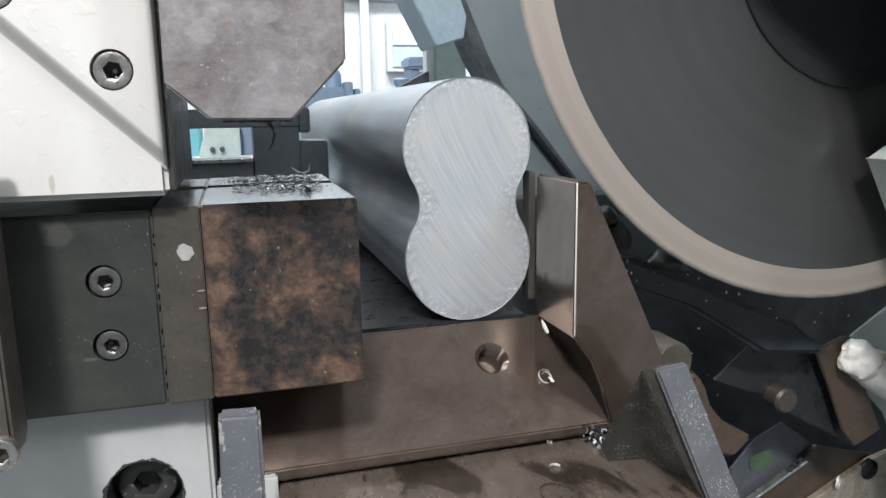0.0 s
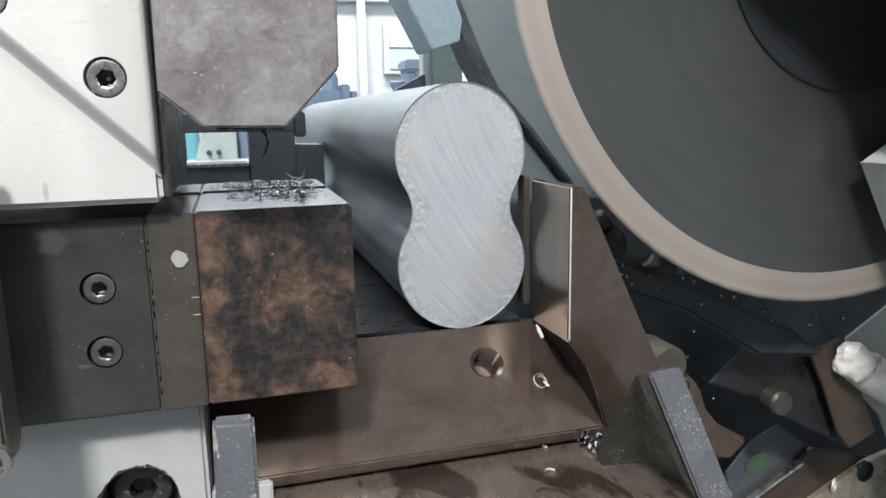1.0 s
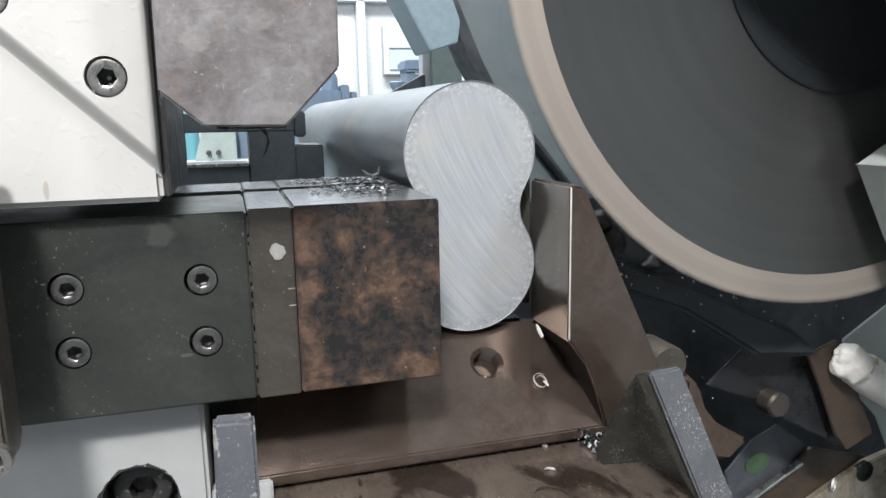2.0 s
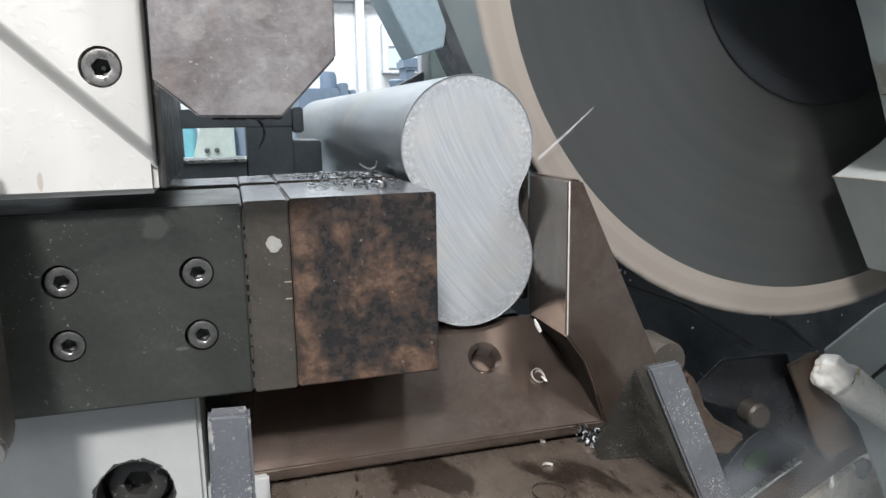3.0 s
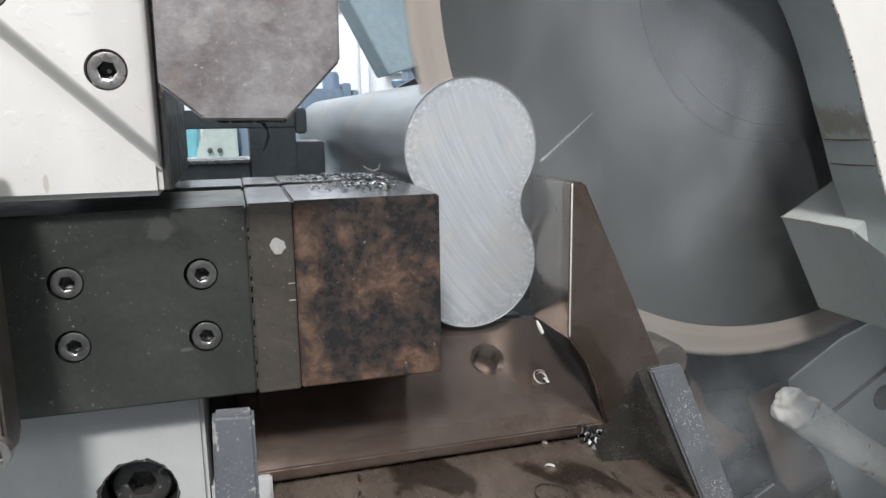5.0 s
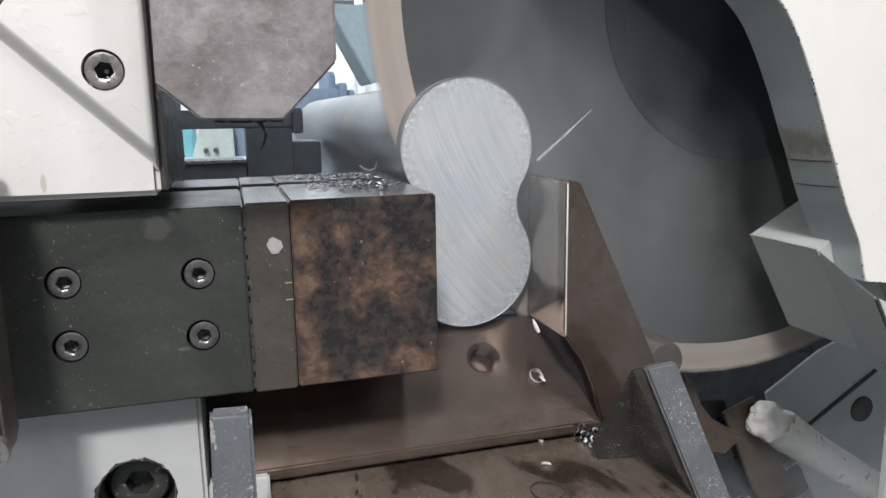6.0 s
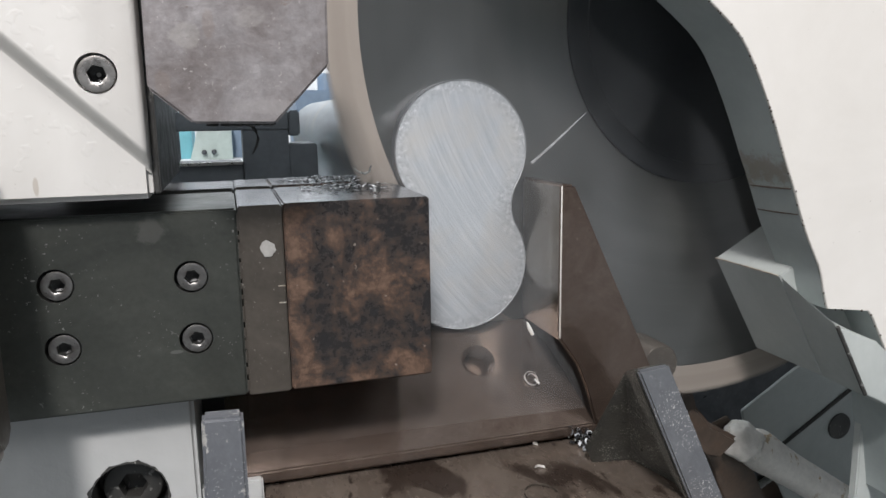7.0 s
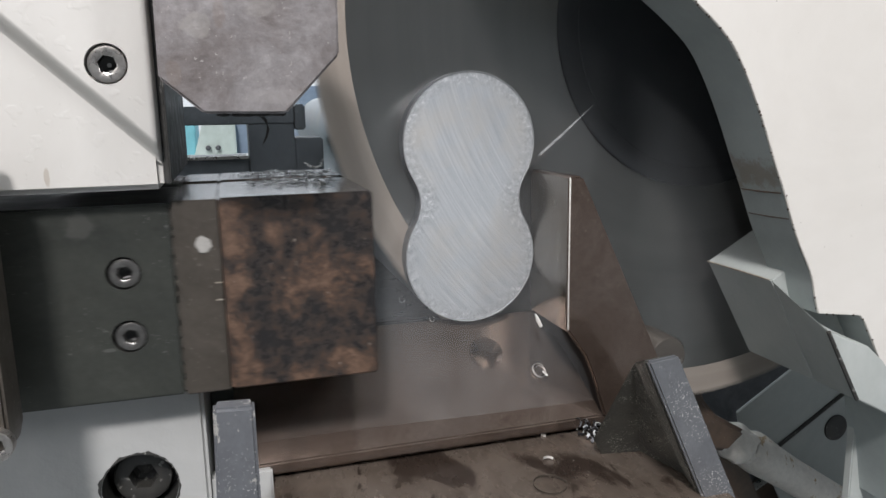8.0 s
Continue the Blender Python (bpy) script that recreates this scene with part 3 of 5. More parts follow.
# ---- sliding clamp ----
def sliding_clamp():
    t = thing("sliding_clamp", "sliding vise clamp of blackened steel with rust-stained block", "vise clamp")
    plate = part("carrier_plate", block(-0.300, -0.1618, -0.0820, -0.0088, 0.0010, 0.0840, 0.0009), [plate_steel, black_paint], t, "dark blackened steel carrier plate")
    part("carrier_plate", block(-0.300, -0.1618, -0.0008, 0.047, 0.0010, 0.0850, 0.0007), plate_steel, t, "dark blackened steel rear carrier plate")
    part("spacer_plate", block(-0.1612, -0.1430, -0.0825, -0.0088, 0.0008, 0.0848, 0.0006), spacer_steel, t, "brownish steel spacer plate")
    part("spacer_plate", block(-0.1612, -0.1430, -0.0008, 0.047, 0.0008, 0.0854, 0.0006), spacer_steel, t, "brownish steel rear spacer plate")
    part("jaw_block", block(-0.1426, -0.0776, -0.0830, -0.0088, 0.0012, 0.0852, 0.0008), rust_steel, t, "rust-stained dark steel front block")
    part("jaw_block", block(-0.1426, -0.0776, -0.0008, 0.047, 0.0012, 0.0856, 0.0008), rust_steel, t, "rust-stained dark steel rear block")
    # worn, oily upper faces, their colour lightened for a reflected sheen
    for ob in t.children:
        ob.data.materials.append(top_steel)
        ob.data.materials.append(worn_rail)
        for p in ob.data.polygons:
            if p.normal.z > 0.9 and ob is not plate:
                p.material_index = len(ob.data.materials) - 2
            elif p.normal.z > 0.3 and p.normal.y < -0.3:
                p.material_index = len(ob.data.materials) - 1
    for x, z in ((-0.1817, 0.0560), (-0.1816, 0.0291), (-0.2332, 0.0562), (-0.2330, 0.0297)):
        counterbore(plate, x, -0.0820, z, 0.0069, 0.007)
        screw(x + 0.0004, -0.0800, z - 0.0001, 0.0060, 0.0021, screw_steel, t, 17 * z * 1000)
    rng = random.Random(17)
    shim = bmesh.new()
    z = 0.003
    while z < 0.082:
        h = rng.uniform(0.0015, 0.0075)
        bmesh.ops.create_cube(shim, size=1.0, matrix=pose(-0.1615, -0.0818 + rng.uniform(-0.0002, 0.0003), z + h / 2) @ Matrix.Diagonal((0.0006, 0.0012, h, 1)))
        z += h + rng.uniform(0.0006, 0.003)
    part("shim", shim, spacer_steel, t, "broken steel shim in the joint")
    for z in (0.0415, 0.0490):
        part("nick", block(-0.1462, -0.1432, -0.0828, -0.0824, z, z + 0.0005, 0), worn_rail, t, "bright scratch across the spacer")
    part("jaw_insert", block(-0.0776, -0.0765, -0.0300, -0.0090, 0.004, 0.083, 0.0004), spacer_steel, t, "thin steel insert on the clamping face")
    spot = bmesh.new()
    rng = random.Random(4)
    ring = []
    for k in range(22):
        a = 2 * math.pi * k / 22
        rr = 0.0036 * (0.82 + 0.3 * rng.random())
        ring.append((-0.1497 + rr * math.cos(a), 0.0661 + rr * math.sin(a) * 0.95))
    part("paint_spot", prism(ring, -0.0831, -0.0826, 0), dull_spot, t, "white paint spot")
    return t


clamp = sliding_clamp()


# ---- white castings, posts ----
def upper_casting():
    t = thing("upper_casting", "white painted cast iron clamp housing with a diagonal step", "machine casting")
    part("housing", block(-0.34, -0.1528, -0.0940, 0.02, 0.0908, 0.40, 0.0022, 4), white_paint, t)
    # raised plate above the diagonal: a soft, filleted step
    bm = bmesh.new()
    rings = []
    for k in range(15):
        u = -0.0044 + 0.0068 * k / 13 if k < 14 else 0.22
        f = min(1.0, max(0.0, k / 13))
        y = -0.0938 - 0.0072 * f * f * (3 - 2 * f)
        ring = []
        for x, dy in ((-0.34, 0), (-0.1556, 0), (-0.1545, 0.0003), (-0.1536, 0.0010), (-0.1531, 0.0022)):
            ring.append(bm.verts.new((x, min(y + dy, -0.0926), 0.1065 + 0.968 * (-0.153 - x) + u * 1.39)))
        for x in (-0.1530, -0.34):
            ring.append(bm.verts.new((x, -0.0920, 0.1065 + 0.968 * (-0.153 - x) + u * 1.39)))
        rings.append(ring)
    for p, q in zip(rings, rings[1:]):
        for i in range(7):
            bm.faces.new((p[i], p[(i + 1) % 7], q[(i + 1) % 7], q[i]))
    bm.faces.new(rings[0])
    bm.faces.new(rings[-1])
    plate = part("raised_plate", bm, [white_paint, dark_iron], t)
    # black sheet added to paint the casting's right side as shaded
    part("inner_plate", block(-0.1526, -0.1500, -0.0925, 0.03, 0.0925, 0.40, 0.0006), black_paint, t, "black plate laid over the casting's side as its shade")
    for x, z in ((-0.1683, 0.1381), (-0.2040, 0.1655)):
        counterbore(plate, x, -0.1010, z, 0.0074, 0.006)
        screw(x + 0.0003, -0.0990, z - 0.0002, 0.0066, 0.0022, zinc_steel, t, 12)
    return t


def octagon_block():
    t = thing("hold_down_block", "octagonal stained bare steel hold-down block", "steel block")
    poly = [(-0.0858, 0.1609), (-0.0866, 0.1398), (-0.1066, 0.1191), (-0.1349, 0.1196), (-0.1490, 0.1318), (-0.1480, 0.200), (-0.137, 0.215), (-0.1000, 0.215), (-0.0858, 0.200)]
    part("block", prism(poly[1:], -0.125, -0.085, 0.0008), octagon_steel, t)
    rng = random.Random(12)
    crust = bmesh.new()
    for _ in range(60):
        k = rng.uniform(0.0005, 0.0013)
        bmesh.ops.create_icosphere(crust, subdivisions=1, radius=k, matrix=pose(rng.triangular(-0.133, -0.104, -0.116), rng.uniform(-0.123, -0.095), 0.1188 + 0.0002 * rng.random()) @ Matrix.Diagonal((1.8, 1, 0.6, 1)))
    tagged(part("oil_crust", crust, chip_black, t, "black oily crust under the block"), kind="stuff")
    part("slide", block(-0.130, -0.108, -0.085, 0.01, 0.128, 0.40, 0.001), black_paint, t, "dark guide behind the block")
    return t


def lower_casting():
    t = thing("lower_casting", "white painted machine base with recessed bolt hole", "machine casting")
    base = part("base", block(-0.34, -0.1466, -0.065, 0.02, -0.22, -0.0020, 0.002, 3), [base_paint, black_paint], t)
    part("base_side", block(-0.1462, -0.118, -0.062, -0.0535, -0.22, -0.0500, 0.001), base_paint, t, "white painted lower rib")
    counterbore(base, -0.1768, -0.0650, -0.0477, 0.0164, 0.022)
    rng = random.Random(31)
    ragged = bmesh.new()
    n = 72
    inner = [ragged.verts.new((-0.1768 + 0.01645 * math.cos(2 * math.pi * k / n), -0.0653, -0.0477 + 0.01645 * math.sin(2 * math.pi * k / n))) for k in range(n)]
    outer = []
    for k in range(n):
        a = 2 * math.pi * k / n
        r = 0.0172 + 0.0012 * noise.noise((3 * math.cos(a), 3 * math.sin(a), 0.5)) + rng.uniform(-0.0003, 0.0004)
        outer.append(ragged.verts.new((-0.1768 + r * math.cos(a), -0.0651, -0.0477 + r * math.sin(a))))
    for k in range(n):
        ragged.faces.new((inner[k], inner[(k + 1) % n], outer[(k + 1) % n], outer[k]))
    part("chipped_rim", ragged, black_paint, t, "chipped paint round the bolt hole")
    screw(-0.1768, -0.0480, -0.0477, 0.0130, 0.006, black_paint, t, 5, "bolt", "dark oily bolt in the recess")
    return t


def left_column():
    t = thing("guide_column", "dark brown oily guide column with a hex bolt", "machine column")
    poly = [(-0.30, 0.113), (-0.2088, 0.1120), (-0.2088, 0.0897), (-0.2088, 0.0083), (-0.2105, 0.0010), (-0.2150, -0.0018), (-0.30, -0.006)]
    part("column", prism(poly, -0.124, -0.1050, 0.0012), spacer_steel, t)
    screw(-0.2125, -0.124, 0.0070, 0.0058, 0.004, zinc_steel, t, 20, "bolt")
    return t


def posts():
    a = thing("support_bar", "chipped blue-grey painted upright flat bar", "steel bar", "support bars")
    part("bar", prism([(-0.1395, 0.0158), (-0.1250, 0.0152), (-0.1248, -0.12), (-0.1440, -0.12)], -0.140, -0.131, 0.0013, 3), chipped_blue, a)
    b = thing("support_bar", "leaning flat bar, black side and chipped blue-grey edge", "steel bar", "support bars")
    bm = bmesh.new()
    f = [bm.verts.new(p) for p in ((0.0390, -0.133, 0.0112), (0.0545, -0.133, 0.0125), (0.1190, -0.133, -0.1250), (0.1010, -0.133, -0.1250))]
    k = [bm.verts.new(p) for p in ((0.0550, -0.100, -0.0030), (0.0680, -0.095, -0.0040), (0.1350, -0.05, -0.1250), (0.0850, -0.070, -0.1250), (0.0410, -0.085, -0.0477))]
    bm.faces.new(f)
    bm.faces.new((f[0], f[3], k[3], k[4], k[0]))
    bm.faces.new((f[0], k[0], k[1], f[1]))
    bm.faces.new((f[1], k[1], k[2], f[2]))
    bm.faces.new((f[3], f[2], k[2], k[3]))
    bm.faces.new((k[0], k[4], k[3], k[2], k[1]))
    bmesh.ops.recalc_face_normals(bm, faces=bm.faces)
    part("side_plate", bevel(bm, 0.0006), speckled_black, b)
    part("edge_strip", prism([(0.0392, 0.0112), (0.0545, 0.0125), (0.1190, -0.1250), (0.1012, -0.1250)], -0.1362, -0.1333, 0.0010), blue_paint, b, "chipped blue-grey painted edge")
    part("foot_plate", block(-0.150, -0.118, -0.142, -0.128, -0.1240, -0.1205, 0.0006), blue_paint, a, "painted foot plate")


upper_casting()
octagon_block()
lower_casting()
left_column()
posts()


# ---- saw head ----
HUB = (0.2621, 0.2297)              # the blade's centre at rest
TEETH = 72


def rounded_line(pts, steps=4):
    """A smooth curve through the points of an open line."""
    out = []
    for i in range(len(pts) - 1):
        p0, p1, p2, p3 = (Vector(pts[max(0, min(len(pts) - 1, i + k))]) for k in (-1, 0, 1, 2))
        for k in range(steps):
            t = k / steps
            q = 0.5 * (2 * p1 + (p2 - p0) * t + (2 * p0 - 5 * p1 + 4 * p2 - p3) * t * t + (3 * p1 - p0 - 3 * p2 + p3) * t ** 3)
            out.append((q.x, q.y))
    return out + [tuple(pts[-1])]


def saw_head():
    t = thing("circular_saw", "circular saw head with grey-green guard and white front cover", "saw head")
    hx, hz = HUB
    blade = thing("saw_blade", "", "")
    blade.parent = t
    blade.location = (hx, -0.004, hz)
    plate = lathe([(0.2190, -0.00100), (0.2190, 0.00100)], FRONT, 128)
    part("blade_disc", plate, blade_mat, blade, "spinning grey steel blade disc")
    rim = bmesh.new()
    loops = []
    for y, s in ((-0.00120, 1), (0.00120, 1)):
        outer, inner = [], []
        for k in range(TEETH * 4):
            a = 2 * math.pi * k / (TEETH * 4)
            r = (0.2383, 0.2370, 0.2347, 0.2371)[k % 4]
            outer.append(rim.verts.new((r * math.cos(a), y, r * math.sin(a))))
            inner.append(rim.verts.new((0.2180 * math.cos(a), y, 0.2180 * math.sin(a))))
        loops.append((outer, inner))
    n = TEETH * 4
    (o1, i1), (o2, i2) = loops
    for k in range(n):
        j = (k + 1) % n
        rim.faces.new((o1[k], o1[j], i1[j], i1[k]))
        rim.faces.new((o2[j], o2[k], i2[k], i2[j]))
        rim.faces.new((o1[j], o1[k], o2[k], o2[j]))
        rim.faces.new((i1[k], i1[j], i2[j], i2[k]))
    part("tooth_rim", rim, rim_mat, blade, "beige blurred rim of saw teeth")
    part("flange", lathe([(0.0975, -0.0012), (0.0975, 0.0030), (0.0960, 0.0040), (0.086, 0.0042), (0.0855, 0.0047), (0.04, 0.0048)], FRONT, 64), hub_dark, blade, "dark clamping flange")
    # front cover, a thick white plate with a curved edge
    edge = [(0.0927, 0.2943), (0.1314, 0.2680), (0.1560, 0.2510), (0.1741, 0.2393), (0.1912, 0.2276), (0.2086, 0.2130), (0.2193, 0.1978), (0.2306, 0.1756), (0.2406, 0.1524), (0.2466, 0.1392), (0.2565, 0.1155), (0.2675, 0.0947),
            (0.2710, 0.0830), (0.2746, 0.0725), (0.3023, 0.0688), (0.3059, 0.0649), (0.3138, 0.0512), (0.3289, 0.0236), (0.3444, -0.0542), (0.6735, -0.0542), (0.6735, 0.4879), (0.0927, 0.4879)]
    edge = rounded_line(edge[:13]) + edge[13:]
    cover = part("front_cover", prism(edge, -0.0978, -0.0962, 0.0003, 2), cover_paint, t, "white painted front cover")
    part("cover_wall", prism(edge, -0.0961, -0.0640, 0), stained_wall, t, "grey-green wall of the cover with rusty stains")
    for x, z in ((0.2380, 0.1370), (0.2440, 0.1235)):
        part("weld_seam", tube([(x + 0.0088, -0.0955, z + 0.0006), (x + 0.0091, -0.0800, z), (x + 0.0089, -0.0655, z)], [0.0003, 0.0005, 0.0003], 8), strut_steel, t, "thin weld seam across the cover's wall")
    # rough, chipped paint along the cover's edge
    rng = random.Random(21)
    flakes = bmesh.new()
    for (x0, z0), (x1, z1) in zip(edge[12:53], edge[13:54]):
        for _ in range(max(0, round(math.hypot(x1 - x0, z1 - z0) / 0.0042 + rng.uniform(-0.5, 0.4)))):
            f = rng.random()
            k = rng.uniform(0.0002, 0.0007)
            bmesh.ops.create_icosphere(flakes, subdivisions=1, radius=k, matrix=pose(x0 + f * (x1 - x0) + rng.uniform(-0.0003, 0.0007), -0.0974 + rng.uniform(-0.0005, 0.001), z0 + f * (z1 - z0)) @ Matrix.Diagonal((1, 1, rng.uniform(0.6, 1.8), 1)))
    tagged(part("paint_chips", flakes, spacer_steel, cover, "dark chipped spots along the cover's edge"), kind="stuff")
    # box at the guard's lower end: its side runs back from the cover to the blade
    box = [(0.2604, 0.0873), (0.2955, 0.1070), (0.3153, 0.1249), (0.4025, 0.1249), (0.4025, -0.0223), (0.3450, 0.0130), (0.2952, 0.0253)]
    part("guard_box", prism(box, -0.0775, -0.0223, 0.0006), box_paint, t, "grey-green box at the guard's lower end")
    snout = [(0.2722, 0.0658), (0.2860, 0.0600), (0.3000, 0.0545), (0.3110, 0.0450), (0.3278, 0.0236), (0.3350, 0.0050), (0.2952, 0.0253)]
    root = [(0.2604, 0.0873), (0.2760, 0.0700), (0.2920, 0.0600), (0.3100, 0.0450), (0.3300, 0.0236), (0.3350, 0.0050), (0.2952, 0.0253)]
    part("box_front", loft(snout, -0.1070, root, -0.0776, 0.0006), box_paint, t, "grey-green front corner of the box")
    # highlight along the ridge, built as a pale tube
    part("box_ridge", tube([(0.2603, -0.0225, 0.0873), (0.2603, -0.050, 0.0874), (0.2603, -0.0760, 0.0873)], 0.0005, 8), worn_rail, t, "thin pale tube as the highlight on the box's ridge")
    part("box_seam", tube([(0.2724, -0.1072, 0.0655), (0.2952, -0.1072, 0.0253)], 0.0011, 6), black_paint, t, "dark open seam of the box")
    part("side_panel", prism([(0.3362, 0.0045), (0.3875, -0.0109), (0.4026, -0.119), (0.3353, -0.1051), (0.3369, -0.0631)], -0.0700, -0.0640, 0.0008), box_paint, t, "pale grey-green side panel")
    # behind the blade: gear housing, coolant pipe, bracket, pin
    part("gear_housing", prism([(0.3900, -0.0810), (0.4437, -0.0485), (0.5200, -0.0200), (0.75, -0.03), (0.75, -0.4), (0.5599, -0.4), (0.4359, -0.1600), (0.4000, -0.1250)], 0.10, 0.1025, 0.0008), box_paint, t, "grey-green gear housing")
    part("housing_seam", tube([(0.4324, 0.0992, -0.1215), (0.5100, 0.0992, -0.0745)], 0.0019, 6), black_paint, t, "dark seam on the housing")
    part("plug", lathe([(0.0125, 0.0), (0.0122, 0.001), (0.0105, 0.0018)], Matrix.Translation((0.4985, 0.0997, -0.1110)) @ FRONT, 20), black_paint, t, "black plug")
    part("coolant_pipe", tube([(0.3660, 0.06, -0.0905), (0.3720, 0.06, -0.0945), (0.3800, 0.06, -0.1005), (0.3930, 0.06, -0.1095), (0.4096, 0.06, -0.1208), (0.4536, 0.06, -0.1500), (0.5142, 0.06, -0.1902)],
                              [0.0140, 0.0165, 0.0168, 0.0155, 0.0146, 0.0142, 0.0142], 24), cream_plastic, t, "cream coolant pipe")
    lump = bmesh.new()
    bmesh.ops.create_icosphere(lump, subdivisions=4, radius=1.0)
    for v in lump.verts:
        v.co *= 1 + 0.20 * noise.noise(v.co * 1.6 + Vector((3, 1, 2))) + 0.13 * noise.noise(v.co * 3.4 + Vector((1, 5, 0)))
    lump.transform(Matrix.Translation((0.3570, 0.057, -0.0850)) @ pose(0, 0, 0, 0, 36) @ Matrix.Diagonal((0.0185, 0.0140, 0.0165, 1)))
    part("pipe_collar", lump, cream_plastic, t, "lumpy dirty sealant round the pipe's end")
    part("bracket", prism([(0.3192, -0.0763), (0.3484, -0.0663), (0.3651, -0.0908), (0.3782, -0.1211), (0.3964, -0.1562), (0.3691, -0.1684), (0.3539, -0.1501), (0.3347, -0.1066)], 0.066, 0.0690, 0.0008), strut_steel, t, "oily brown steel bracket")
    part("pin_arm", prism([(0.2327, -0.0959), (0.2664, -0.0690), (0.3298, -0.0709), (0.3468, -0.1125), (0.3665, -0.1572), (0.3821, -0.1760), (0.3547, -0.1597), (0.3111, -0.1364), (0.2880, -0.1186)], 0.0785, 0.0815, 0.0012), oily_iron, t, "black oily arm that holds the pin")
    part("pin", lathe([(0.0108, 0.0), (0.0108, 0.013), (0.0090, 0.0155), (0.0030, 0.0160)], Matrix.Translation((0.2930, 0.0785, -0.1160)) @ FRONT, 28), spacer_steel, t, "round steel pin")
    part("rear_guard", prism([(0.1715, 0.2717), (0.2063, 0.1931), (0.2264, 0.156), (0.2765, 0.1005), (0.3355, 0.0275), (0.4296, -0.119), (0.90, -0.13), (0.90, 0.60), (0.06, 0.60), (0.06, 0.46)], 0.55, 0.62, 0.002),
         guard_paint, t, "grey-green guard behind the blade")
    part("rear_guard_lip", prism([(0.1500, 0.2750), (0.187, 0.1926), (0.2091, 0.1559), (0.2664, 0.1008), (0.3275, 0.0284), (0.4216, -0.1169), (0.4270, -0.1169), (0.3330, 0.0284), (0.2745, 0.1008), (0.2244, 0.156),
                                  (0.2043, 0.1931), (0.1650, 0.2830)], 0.535, 0.60, 0.0006), dark_iron, t, "dark lip of the rear guard")
    part("rear_guard_apron", prism([(0.2150, 0.1500), (0.2260, 0.1500), (0.3300, 0.0284), (0.4216, -0.117), (0.2500, -0.117), (0.2150, 0.05)], 0.565, 0.61, 0.001), guard_paint, t, "grey-green apron below the guard")
    part("rear_panel", prism([(0.0800, 0.2950), (0.1295, 0.2021), (0.1660, 0.2131), (0.1700, 0.2400), (0.1480, 0.3000)], 0.52, 0.60, 0.0015), teal_paint, t, "dull teal sheet panel")
    return t, blade


head, blade = saw_head()


# ---- machine frame and rear vise ----
def rear_vise():
    t = thing("rear_vise", "grey rear vise with an open slot, lightened as by haze", "vise")
    part("jaw_block", block(-0.0694, -0.0440, 0.28, 0.34, 0.0, 0.0970, 0.0012), rear_iron, t)
    part("top_bar", block(-0.1700, -0.0690, 0.28, 0.34, 0.1102, 0.1265, 0.001), rear_iron, t)
    part("mid_block", block(-0.1100, -0.0695, 0.2805, 0.34, 0.0, 0.1100, 0.0005), rear_iron, t)
    part("stop_block", block(-0.0685, -0.0590, 0.28, 0.33, 0.1045, 0.1272, 0.0015), rear_iron, t)
    part("sill", block(-0.2600, -0.1110, 0.28, 0.34, 0.0, 0.0815, 0.001), rear_iron, t)
    part("sill_edge", block(-0.1660, -0.1112, 0.276, 0.282, 0.0800, 0.0828, 0.0006), bright_steel, t, "bright worn edge")
    part("left_jamb", block(-0.2600, -0.1662, 0.28, 0.34, 0.0820, 0.20, 0.001), black_paint, t)
    return t


